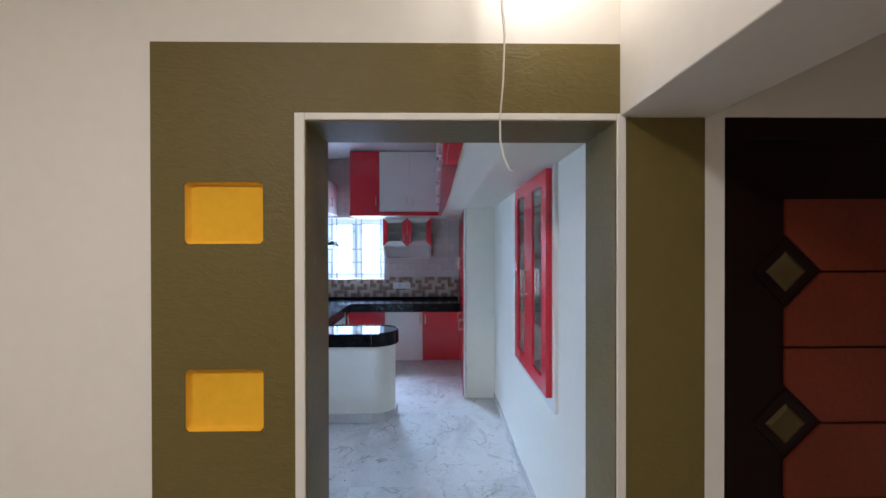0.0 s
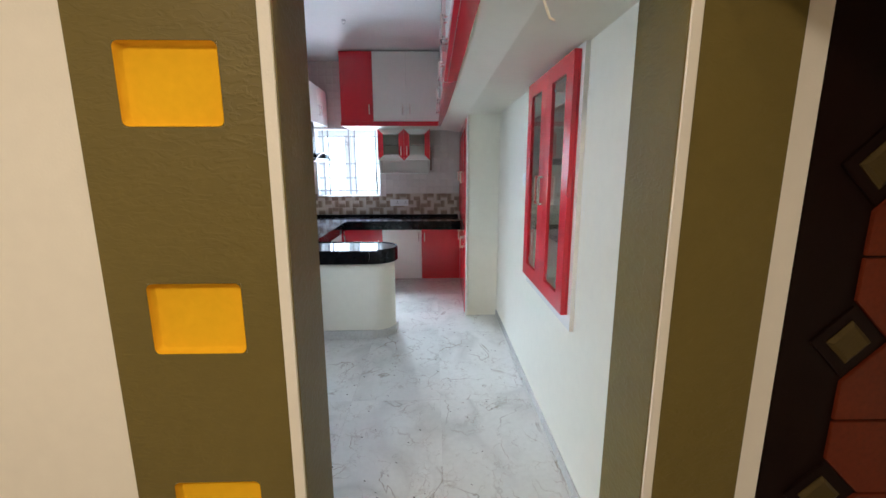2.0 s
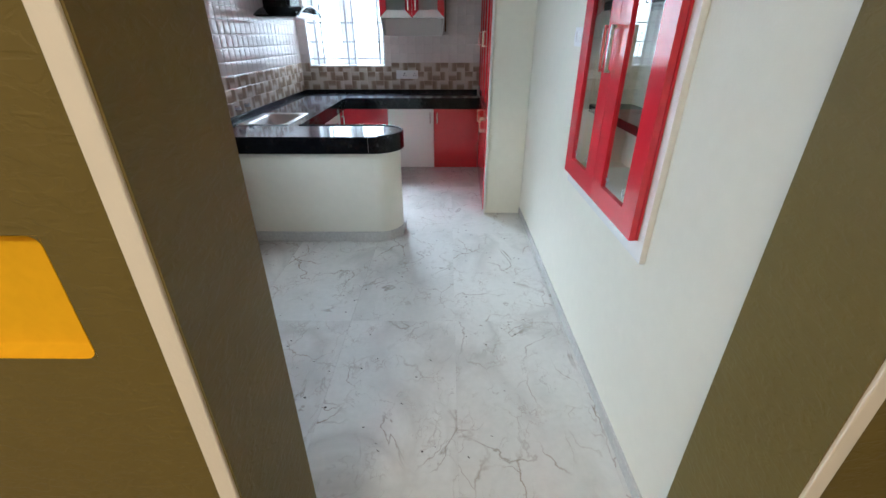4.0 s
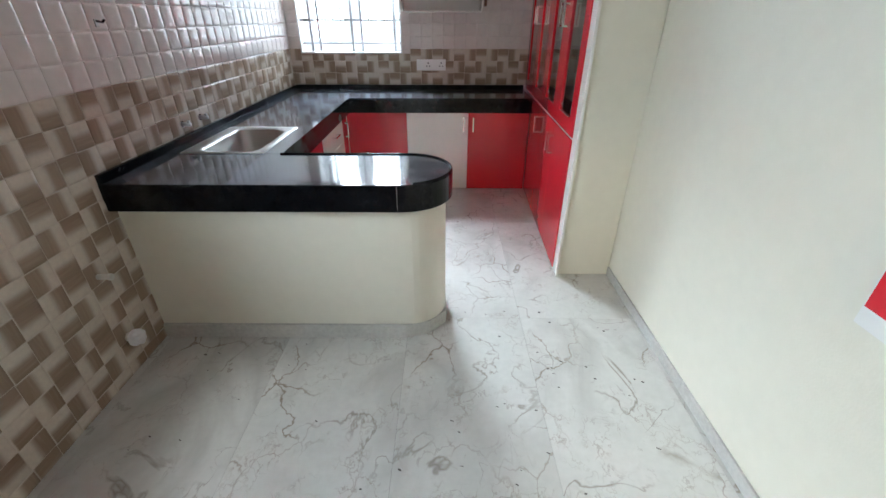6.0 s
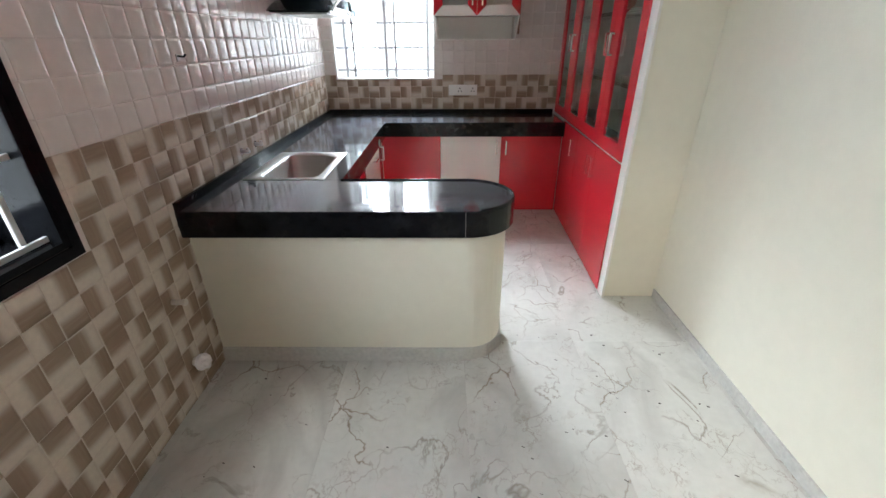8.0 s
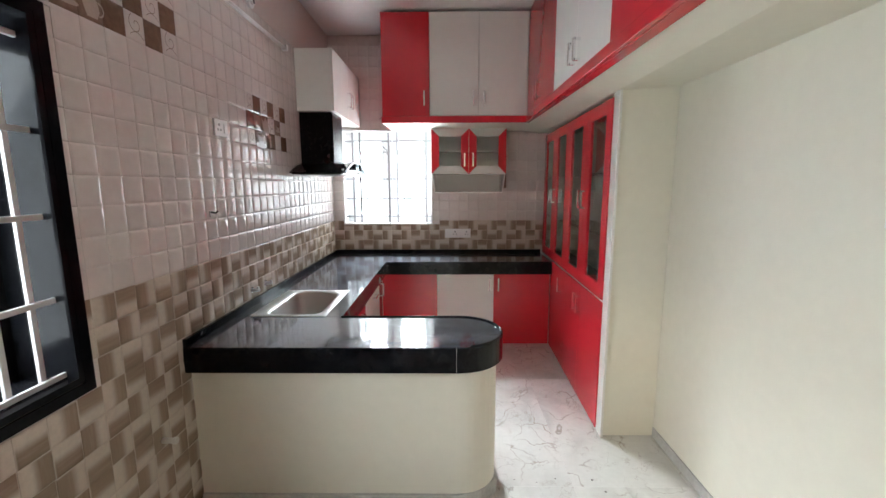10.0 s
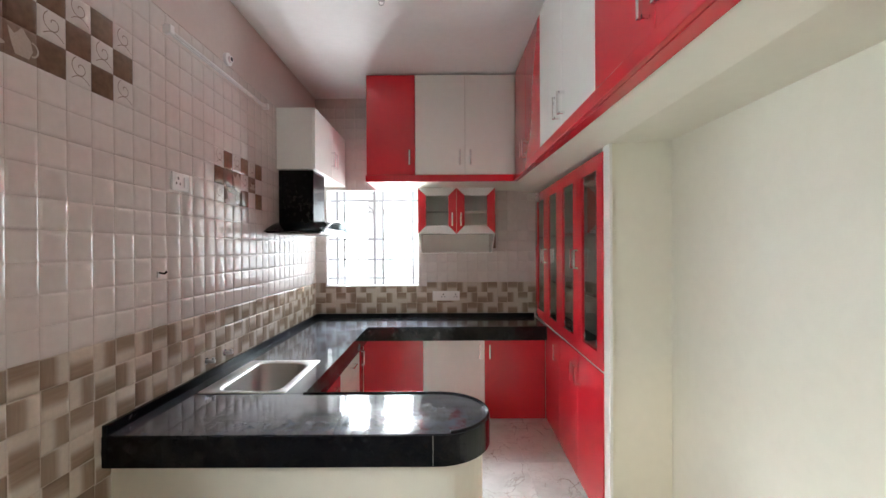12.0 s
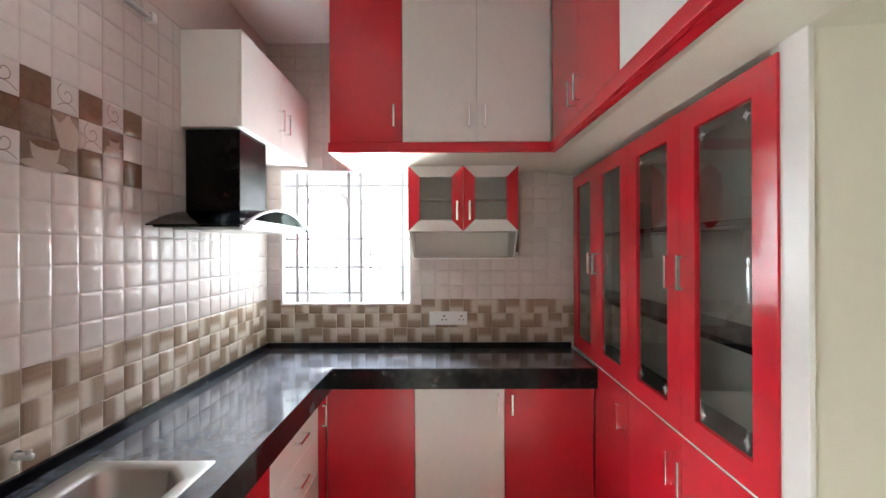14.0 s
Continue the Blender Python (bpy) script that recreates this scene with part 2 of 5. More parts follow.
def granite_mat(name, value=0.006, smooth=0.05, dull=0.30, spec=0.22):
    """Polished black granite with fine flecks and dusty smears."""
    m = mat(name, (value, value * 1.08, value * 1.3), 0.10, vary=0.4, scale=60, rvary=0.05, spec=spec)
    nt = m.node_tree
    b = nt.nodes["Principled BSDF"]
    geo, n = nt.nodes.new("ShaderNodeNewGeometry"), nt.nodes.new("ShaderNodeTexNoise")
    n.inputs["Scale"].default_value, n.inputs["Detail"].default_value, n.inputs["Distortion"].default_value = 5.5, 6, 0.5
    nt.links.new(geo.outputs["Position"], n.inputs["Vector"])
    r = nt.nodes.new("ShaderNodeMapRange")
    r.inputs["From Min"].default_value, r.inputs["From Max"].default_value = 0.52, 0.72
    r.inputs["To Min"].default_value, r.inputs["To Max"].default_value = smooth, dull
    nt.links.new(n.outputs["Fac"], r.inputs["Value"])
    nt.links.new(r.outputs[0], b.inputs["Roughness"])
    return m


CREAM = mat("cream_paint", (0.755, 0.73, 0.617), 0.55, vary=0.03, scale=3, bump=0.12, bscale=130)
WARM = mat("hall_cream_paint", (0.80, 0.745, 0.64), 0.55, vary=0.03, scale=3, bump=0.12, bscale=130)
WHITEWALL = mat("white_ceiling_paint", (0.86, 0.85, 0.83), 0.7, vary=0.03, scale=3, bump=0.08, bscale=90)
PLASTER = mat("tile_bedding", (0.66, 0.60, 0.56), 0.8, vary=0.08, scale=10, bump=0.2)
OLIVE = olive_mat("olive_textured_paint")
YELLOW = mat("yellow_paint", (0.84, 0.46, 0.0002), 0.75, spec=0.04, vary=0.05, scale=6, bump=0.15, bscale=60)
RED = mat("red_laminate", (0.60, 0.016, 0.030), 0.20, vary=0.03, scale=4, coat=0.3, rvary=0.03)
WHITE = mat("white_laminate", (0.83, 0.825, 0.785), 0.22, vary=0.02, scale=4, rvary=0.03)
CARCASS = mat("cabinet_lining", (0.66, 0.65, 0.60), 0.5, vary=0.04)
LINING = mat("greenish_cement_lining", (0.37, 0.365, 0.31), 0.6, vary=0.08)
BROWN = mat("brown_edge_board", (0.16, 0.075, 0.045), 0.45)
GRANITE = granite_mat("black_granite")
LININGSTONE = granite_mat("black_lining_granite", 0.006, 0.08, 0.25, 0.10)
# paler base holds real dust plus the window's reflected sheen, put into the colour
GRANITE_TOP = granite_mat("dusty_sheen_granite", 0.060, 0.07, 0.19, 0.80)
STEEL = mat("brushed_steel", (0.50, 0.50, 0.485), 0.33, metal=1.0, vary=0.03, scale=30, rvary=0.02)
CHROME = mat("chrome", (0.85, 0.85, 0.86), 0.10, metal=1.0, vary=0.02, rvary=0.03)
BLACKSTEEL = mat("black_enamel", (0.005, 0.005, 0.0055), 0.26, vary=0.1, spec=0.18, rvary=0.02)
PLASTIC = mat("white_plastic", (0.80, 0.80, 0.79), 0.3, vary=0.02)
DARKHOLE = mat("dark_plastic", (0.02, 0.02, 0.02), 0.5)
GREYPLASTIC = mat("pipe_plastic", (0.58, 0.55, 0.50), 0.45, vary=0.1)
# pale north bars, their backlit shade against the bright window put into the grey
GRILLE_GREY = mat("backlit_grille_paint", (0.42, 0.43, 0.44), 0.4, vary=0.06, scale=20)
GRILLE = mat("white_grille_paint", (0.56, 0.56, 0.56), 0.35, vary=0.06, scale=20)
FRAMEWHITE = mat("white_window_frame", (0.80, 0.80, 0.79), 0.35, vary=0.03)
TILE = mat("pale_mauve_tile", (0.655, 0.60, 0.565), 0.09, vary=0.06, scale=5, rand=0.035, rvary=0.03, spec=0.5)
WEAVE_W = weave_mat("woven_print_tile_west", 1, COL0 - 100 * PU, 0.0)
WEAVE_N = weave_mat("woven_print_tile_north", 0, LEFT - 100 * PU, 5.0)
DECOR = mat("brown_decor_tile", (0.19, 0.115, 0.075), 0.09, vary=0.35, scale=7, rvary=0.03, spec=0.5)
DECORMID = mat("sepia_picture_tile", (0.235, 0.165, 0.125), 0.09, vary=0.25, scale=8, rvary=0.03, spec=0.5)
PRINT = mat("pale_tile_print", (0.46, 0.385, 0.325), 0.12, vary=0.1, scale=20)
PRINTDARK = mat("dark_tile_print", (0.27, 0.205, 0.17), 0.12, vary=0.1, scale=20)
MARBLE = marble_mat("marble_floor_tile")
SKIRT = mat("grey_marble_skirting", (0.53, 0.525, 0.49), 0.18, vary=0.16, scale=9, rand=0.05)
GLASS = glass_mat("clear_glass", (0.93, 0.97, 0.95))
FROST = mat("etched_glass", (0.72, 0.76, 0.75), 0.6)
FROST.node_tree.nodes["Principled BSDF"].inputs["Alpha"].default_value = 0.30
SMOKE = glass_mat("smoked_hood_glass", (0.16, 0.18, 0.19))
DARKWOOD = mat("dark_stained_wood", (0.009, 0.0034, 0.0022), 0.42, spec=0.10, vary=0.25, scale=12, bump=0.1, bscale=50)
REDWOOD = mat("mahogany_panel", (0.12, 0.018, 0.004), 0.45, spec=0.25, vary=0.3, scale=9, bump=0.12, bscale=40)
BRASS = mat("antique_brass", (0.075, 0.050, 0.014), 0.5, spec=0.2, metal=0.2, vary=0.2, scale=40)
CARD = mat("brown_cardboard", (0.36, 0.20, 0.075), 0.7, vary=0.1, scale=15, bump=0.1)
COATED = mat("glossy_coated_card", (0.17, 0.13, 0.10), 0.6, vary=0.08, bump=0.2, bscale=14)
BAG = mat("thin_white_plastic", (0.74, 0.73, 0.74), 0.3, vary=0.05)
INK = mat("printed_ink", (0.08, 0.08, 0.10), 0.5)
WIRE = mat("cream_cable_sheath", (0.70, 0.64, 0.52), 0.4)
CHIP = mat("dark_debris", (0.06, 0.05, 0.045), 0.7, vary=0.3)
HALLFLOOR = mat("hall_floor_tile", (0.34, 0.31, 0.27), 0.3, vary=0.1)

# ---- small builders ----
ORIGIN = {}


def thing(name, at, label, category="", group="", kind=""):
    ob = new(name)
    ob.location = at
    ORIGIN[ob] = Vector(at)
    return tagged(ob, label, category, group, kind)


def part(name, bm, material, parent=None, label="", smooth=False):
    """Links a bmesh, made in world metres, as ONE mesh object under a thing or a part."""
    bmesh.ops.recalc_face_normals(bm, faces=bm.faces[:])
    o = ORIGIN.get(parent)
    if o is not None:
        bmesh.ops.translate(bm, verts=bm.verts[:], vec=-o)
    me = bpy.data.meshes.new(name)
    bm.to_mesh(me)
    bm.free()
    if smooth:
        for p in me.polygons:
            p.use_smooth = True
    me.materials.append(material)
    ob = new(name, me)
    if parent is not None:
        ob.parent = parent
        ORIGIN[ob] = o
    return tagged(ob, label) if label else ob


def solo(name, bm, material, label, category="", kind="", group="", smooth=False):
    return tagged(part(name, bm, material, None, "", smooth), label, category, group, kind)


def box(x0, y0, z0, x1, y1, z1, bevel=0.0, bm=None, seg=2):
    one = bmesh.new()
    bmesh.ops.create_cube(one, size=1.0)
    for v in one.verts:
        v.co = Vector(((x0 + x1) / 2 + v.co.x * (x1 - x0), (y0 + y1) / 2 + v.co.y * (y1 - y0), (z0 + z1) / 2 + v.co.z * (z1 - z0)))
    if bevel:
        bmesh.ops.bevel(one, geom=one.edges[:], offset=bevel, segments=seg, affect="EDGES", profile=0.5)
    return join(bm, one)


def join(bm, one):
    if bm is None:
        return one
    tmp = bpy.data.meshes.new("tmp")
    one.to_mesh(tmp)
    bm.from_mesh(tmp)
    bpy.data.meshes.remove(tmp)
    one.free()
    return bm


def boxes(*rows, bevel=0.0):
    bm = None
    for r in rows:
        bm = box(*r, bevel=bevel, bm=bm)
    return bm


def prism(points, axis, a, b, bevel=0.0, bm=None):
    """A closed outline in two coordinates, pulled from a to b along the axis."""
    one = bmesh.new()

    def place(p, w):
        return Vector((w, p[0], p[1])) if axis == "x" else Vector((p[0], w, p[1])) if axis == "y" else Vector((p[0], p[1], w))
    lo, hi = [one.verts.new(place(p, a)) for p in points], [one.verts.new(place(p, b)) for p in points]
    one.faces.new(lo)
    one.faces.new(hi[::-1])
    n = len(points)
    for i in range(n):
        one.faces.new((lo[i], lo[(i + 1) % n], hi[(i + 1) % n], hi[i]))
    bmesh.ops.recalc_face_normals(one, faces=one.faces[:])
    if bevel:
        bmesh.ops.bevel(one, geom=one.edges[:], offset=bevel, segments=2, affect="EDGES")
    return join(bm, one)


def tube(points, radius, bm=None, sides=8):
    """A round rod along a line of points."""
    one = bmesh.new()
    pts = [Vector(p) for p in points]
    rings = []
    for i, p in enumerate(pts):
        d = (pts[min(i + 1, len(pts) - 1)] - pts[max(i - 1, 0)]).normalized()
        side = d.cross(Vector((0, 0, 1)) if abs(d.z) < 0.9 else Vector((1, 0, 0))).normalized()
        up = side.cross(d)
        rings.append([one.verts.new(p + radius * (math.cos(a) * side + math.sin(a) * up)) for a in (2 * math.pi * k / sides for k in range(sides))])
    for r, s in zip(rings, rings[1:]):
        for k in range(sides):
            one.faces.new((r[k], r[(k + 1) % sides], s[(k + 1) % sides], s[k]))
    one.faces.new(rings[0][::-1])
    one.faces.new(rings[-1])
    return join(bm, one)


def cyl(c, axis, r, length, bm=None, sides=20):
    d = Vector({"x": (1, 0, 0), "y": (0, 1, 0), "z": (0, 0, 1)}[axis])
    c = Vector(c)
    return tube([c, c + d * length], r, bm, sides)


def ring_of_boxes(axis, at0, at1, u0, u1, v0, v1, w):
    """A flat rectangular frame of four butted bars; w is the bar's width."""
    rows = ((u0, v0, u1, v0 + w), (u0, v1 - w, u1, v1), (u0, v0 + w, u0 + w, v1 - w), (u1 - w, v0 + w, u1, v1 - w))
    bm = None
    for a, b, c, d in rows:
        bm = box(at0, a, b, at1, c, d, bm=bm) if axis == "x" else box(a, at0, b, c, at1, d, bm=bm)
    return bm


def d_handle(parent, c, out, along, length=0.13, stand=0.034, t=0.0065):
    """A square-section chrome pull: a bar on two posts. out: the way it stands off; along: the bar's way."""
    c, o, a = Vector(c), Vector(out), Vector(along)
    s = a.cross(o)
    bm = None
    for centre, ra, ro in ((c + o * stand, length / 2, t), (c + a * (length / 2 - t) + o * stand / 2, t, stand / 2), (c - a * (length / 2 - t) + o * stand / 2, t, stand / 2)):
        h = Vector([abs(x) for x in a]) * ra + Vector([abs(x) for x in o]) * ro + Vector([abs(x) for x in s]) * t
        bm = box(*(centre - h), *(centre + h), bevel=0.002, bm=bm, seg=1)
    return part("handle", bm, CHROME, parent, "square chrome pull handle")

# ---- structure: dividing wall and hall ----
HALL_W, HALL_E, HALL_S = -3.2, 2.6, -3.4
NICHES = [(-0.749, 1.704, -0.487, 1.914), (-0.749, 1.073, -0.487, 1.283), (-0.749, 0.440, -0.487, 0.650)]

xs = [HALL_W - 0.2, -0.749, -0.487, DOOR_L]
rows = [(xs[0], FRONT, 0, xs[1], DIVIDE, CEIL), (xs[2], FRONT, 0, xs[3], DIVIDE, CEIL)]
for a, b in ((0.0, 0.440), (0.650, 1.073), (1.283, 1.704), (1.914, CEIL)):
    rows.append((xs[1], FRONT, a, xs[2], DIVIDE, b))
for x0, z0, x1, z1 in NICHES:
    rows.append((x0, FRONT + 0.06, z0, x1, DIVIDE, z1))
rows += [(DOOR_L, FRONT, DOOR_T, DOOR_R, DIVIDE, CEIL), (DOOR_R, FRONT, 0, 1.085, DIVIDE, CEIL), (1.085, FRONT, 2.137, 2.16, DIVIDE, CEIL), (2.16, FRONT, 0, HALL_E + 0.2, DIVIDE, CEIL), (1.085, FRONT + 0.12, 0, 2.16, DIVIDE, 2.137)]
wall = solo("wall_divide", boxes(*rows), WARM, "cream painted wall between hall and kitchen", "wall", "structure")

# olive textured panel that frames the passage, a thin coat proud of the wall
E = FRONT - 0.004
olive = [(-0.862, E, 0, -0.749, FRONT, 2.383), (-0.487, E, 0, -0.381, FRONT, 2.383), (-0.381, E, 2.146, 0.741, FRONT, 2.383)]
for a, b in ((0.0, 0.440), (0.650, 1.073), (1.283, 1.704), (1.914, 2.383)):
    olive.append((-0.749, E, a, -0.487, FRONT, b))
solo("trim_passage_panel", boxes(*olive), OLIVE, "olive green textured paint panel framing the passage", "wall panel", "structure")
solo("trim_passage_strip", boxes((0.741, E, 0, 1.014, FRONT, 2.134)), OLIVE, "olive green textured paint strip beside the passage", "wall panel", "structure")
solo("trim_passage_reveal", boxes((DOOR_L, FRONT - 0.003, 0, DOOR_L + 0.004, DIVIDE, DOOR_T), (DOOR_R - 0.004, FRONT - 0.003, 0, DOOR_R, DIVIDE, DOOR_T), (DOOR_L + 0.004, FRONT - 0.003, DOOR_T - 0.004, DOOR_R - 0.004, DIVIDE, DOOR_T)), OLIVE, "olive painted reveal of the passage", "wall panel", "structure")
B0 = FRONT - 0.010
solo("trim_passage_bead", boxes((-0.381, B0, 0, DOOR_L, FRONT, 2.146), (DOOR_L, B0, DOOR_T, DOOR_R, FRONT, 2.146), (DOOR_R, B0, 0, 0.741, FRONT, 2.146), bevel=0.003), WARM, "cream painted bead around the passage", "trim", "structure")


def niche(x0, z0, x1, z1):
    """A shallow yellow recess with rounded corners: a lining sunk into the wall."""
    def outline(inset, r):
        pts = []
        for cx, cz, a0 in ((x1 - inset - r, z1 - inset - r, 0), (x0 + inset + r, z1 - inset - r, 90), (x0 + inset + r, z0 + inset + r, 180), (x1 - inset - r, z0 + inset + r, 270)):
            for k in range(5):
                a = radians(a0 + 22.5 * k)
                pts.append((cx + r * math.cos(a), cz + r * math.sin(a)))
        return pts
    bm = bmesh.new()
    rim = [bm.verts.new((x, FRONT - 0.0045, z)) for x, z in outline(0.001, 0.016)]
    deep = [bm.verts.new((x, FRONT + 0.021, z)) for x, z in outline(0.006, 0.02)]
    back = [bm.verts.new((x, FRONT + 0.0225, z)) for x, z in outline(0.012, 0.02)]
    for a, b in ((rim, deep), (deep, back)):
        for i in range(20):
            bm.faces.new((a[i], a[(i + 1) % 20], b[(i + 1) % 20], b[i]))
    bm.faces.new(back)
    ob = part("niche", bm, YELLOW, wall, "shallow niche painted bright yellow", True)
    corners = bmesh.new()
    for k, (cx, cz) in enumerate(((x1, z1), (x0, z1), (x0, z0), (x1, z0))):
        arc = [corners.verts.new((x, FRONT - 0.004, z)) for x, z in outline(0.001, 0.016)[5 * k:5 * k + 5]]
        corners.faces.new([corners.verts.new((cx, FRONT - 0.004, cz))] + arc)
    part("niche_corner_fillet", corners, OLIVE, wall)
    return ob


for n in NICHES:
    niche(*n)

solo("beam_hall", boxes((0.722, HALL_S, 2.137, 1.030, FRONT, CEIL), bevel=0.004), WARM, "cream painted ceiling beam across the hall", "beam", "structure")
solo("wall_hall_west", boxes((HALL_W - 0.2, HALL_S, 0, HALL_W, FRONT, CEIL)), WARM, "plain cream hall wall", "wall", "structure")
solo("wall_hall_east", boxes((HALL_E, HALL_S, 0, HALL_E + 0.2, FRONT, CEIL)), WARM, "plain cream hall wall", "wall", "structure")
solo("wall_hall_south", boxes((HALL_W - 0.2, HALL_S - 0.2, 0, HALL_E + 0.2, HALL_S, CEIL)), WARM, "plain cream hall wall", "wall", "structure")
solo("floor_hall", boxes((HALL_W - 0.2, HALL_S - 0.2, -0.2, HALL_E + 0.2, FRONT, 0.0)), HALLFLOOR, "pale tiled hall floor", "floor", "structure")
solo("ceiling_hall", boxes((HALL_W - 0.2, HALL_S - 0.2, CEIL, HALL_E + 0.2, DIVIDE, CEIL + 0.15)), WARM, "plain cream hall ceiling", "ceiling", "structure")
solo("threshold", boxes((DOOR_L + 0.004, FRONT - 0.004, -0.2, DOOR_R - 0.004, DIVIDE + 0.005, 0.004)), GRANITE, "black granite threshold in the passage", "threshold", "structure")

# ---- structure: kitchen ----
WY0, WY1, WZ0, WZ1 = 2.31, 3.455, 0.950, 2.115      # west window opening
wall_w = solo("wall_west", boxes((LEFT - 0.25, DIVIDE, 0, LEFT, WY0, CEIL), (LEFT - 0.25, WY1, 0, LEFT, BACK + 0.25, CEIL), (LEFT - 0.25, WY0, 0, LEFT, WY1, WZ0), (LEFT - 0.25, WY0, WZ1, LEFT, WY1, CEIL)), PLASTER, "kitchen wall clad in glossy mauve and brown tiles", "wall", "structure")
NX0, NX1, NZ0, NZ1 = -1.692, -0.736, 1.174, 2.168   # north window opening
wall_n = solo("wall_north", boxes((LEFT, BACK, 0, NX0, BACK + 0.25, CEIL), (NX1, BACK, 0, 1.0, BACK + 0.25, CEIL), (NX0, BACK, 0, NX1, BACK + 0.25, NZ0), (NX0, BACK, NZ1, NX1, BACK + 0.25, CEIL)), PLASTER, "kitchen end wall clad in glossy tiles", "wall", "structure")
CY0, CY1, CZ0, CZ1 = 2.27, 3.09, 0.92, 2.08         # recess of the crockery cabinet
solo("wall_east", boxes((RIGHT, DIVIDE, 0, 1.0, CY0, CEIL), (RIGHT, CY1, 0, 1.0, BACK, CEIL), (RIGHT, CY0, 0, 1.0, CY1, CZ0), (RIGHT, CY0, CZ1, 1.0, CY1, CEIL), (0.97, CY0, CZ0, 1.0, CY1, CZ1)), CREAM, "cream painted kitchen wall with a recess", "wall", "structure")
solo("wall_nib", boxes((0.418, 4.625, 0, RIGHT - 0.0005, 4.750, 2.190), bevel=0.004), CREAM, "short cream return wall beside the tall cabinet", "wall", "structure")
solo("ceiling", boxes((LEFT - 0.25, DIVIDE, CEIL, 1.0, BACK + 0.25, CEIL + 0.15)), WHITEWALL, "white painted kitchen ceiling", "ceiling", "structure")
slab_bm = prism([(0.150, 2.200), (0.150, LOFT), (0.222, LOFT), (0.400, 2.124), (RIGHT, 2.142), (RIGHT, 2.200)], "y", DIVIDE, BACK)
solo("loft_slab", box(-1.150, 6.030, LOFT, 0.150, BACK, 2.200, bm=slab_bm), CREAM, "cream painted concrete loft slab", "loft", "structure")
floor = solo("floor", boxes((LEFT - 0.25, DIVIDE, -0.2, 1.0, BACK + 0.25, -0.008)), mat("floor_grout", (0.52, 0.51, 0.49), 0.7), "floor of pale grey-veined polished tiles", "floor", "structure")

# upper strip of painted wall above the tiles
solo("trim_wall_west_paint", boxes((LEFT, DIVIDE, ROW0 + 14 * PV + 0.003, LEFT + 0.003, BACK, CEIL)), mat("mauve_wall_paint", (0.56, 0.47, 0.43), 0.5, vary=0.04, bump=0.1), "mauve painted wall strip above the tiles", "wall", "structure")


def skirting(name, x0, y0, x1, y1, pieces):
    root = thing(name, (x0, y0, 0), "grey marble skirting tiles along the floor", "skirting", kind="structure")
    d = Vector((x1 - x0, y1 - y0))
    for k in range(pieces):
        a, b = Vector((x0, y0)) + d * (k / pieces), Vector((x0, y0)) + d * ((k + 1) / pieces)
        n = Vector((-d.y, d.x)).normalized() * 0.010
        e = d.normalized() * 0.0006
        bm = prism([tuple(a + e), tuple(b - e), tuple(b - e + n), tuple(a + e + n)], "z", 0.0, 0.062, bevel=0.0015)
        part("skirting_tile", bm, SKIRT, root)


skirting("skirting_east", RIGHT, 1.69, RIGHT, 4.623, 3)
skirting("skirting_south", LEFT + 0.01, DIVIDE, DOOR_L - 0.01, DIVIDE, 2)


# ---- windows ----
def west_window():
    w = thing("window_1", (LEFT, WY0, WZ0), "window with black granite lining and white steel grille", "window", kind="structure")
    x0, x1 = LEFT - 0.25, LEFT + 0.012
    part("lining", boxes((x0, WY0, WZ0, x1, WY1, WZ0 + 0.022), (x0, WY0, WZ1 - 0.022, x1, WY1, WZ1), (x0, WY0, WZ0 + 0.022, x1, WY0 + 0.022, WZ1 - 0.022), (x0, WY1 - 0.022, WZ0 + 0.022, x1, WY1, WZ1 - 0.022)), LININGSTONE, w, "polished black granite lining")
    part("architrave", ring_of_boxes("x", LEFT + 0.001, x1 + 0.002, WY0 - 0.036, WY1 + 0.036, WZ0 - 0.040, WZ1 + 0.028, 0.036), LININGSTONE, w, "black granite edge strip")
    ys = [3.37 - 0.105 * k for k in range(11)]
    gx = -1.845
    for k, y in enumerate(ys):
        part("grille_bar", box(gx - 0.006, y - 0.009, 0.955, gx + 0.006, y + 0.009, 2.105, bevel=0.002), GRILLE, w)
    for z in (0.985, 1.237, 1.504, 1.765, 2.035):
        part("grille_rail", box(gx + 0.006, WY0 + 0.005, z - 0.009, gx + 0.018, WY1 - 0.012, z + 0.009, bevel=0.002), GRILLE, w)
    for k in range(0, 10, 2):
        y, z = ys[k] - 0.0525, 1.90
        bm = None
        for (ya, za), (yb, zb) in (((y, z + 0.125), (y + 0.048, z)), ((y + 0.048, z), (y, z - 0.125)), ((y, z - 0.125), (y - 0.048, z)), ((y - 0.048, z), (y, z + 0.125))):
            bm = tube([(gx, ya, za), (gx, yb, zb)], 0.006, bm, 6)
        part("grille_diamond", bm, GRILLE, w)
    fx = LEFT - 0.215
    part("sash_frame", ring_of_boxes("x", fx - 0.03, fx + 0.03, WY0 + 0.023, WY1 - 0.023, WZ0 + 0.023, WZ1 - 0.023, 0.05), BLACKSTEEL, w, "dark window frame")
    part("mullion", box(fx - 0.028, 2.86, WZ0 + 0.075, fx + 0.028, 2.92, WZ1 - 0.075), BLACKSTEEL, w, "dark window mullion")
    for a, b in ((WY0 + 0.075, 2.858), (2.922, WY1 - 0.075)):
        p = part("pane", box(fx - 0.003, a, WZ0 + 0.075, fx + 0.003, b, WZ1 - 0.075), GLASS, w)
        p.visible_shadow = False


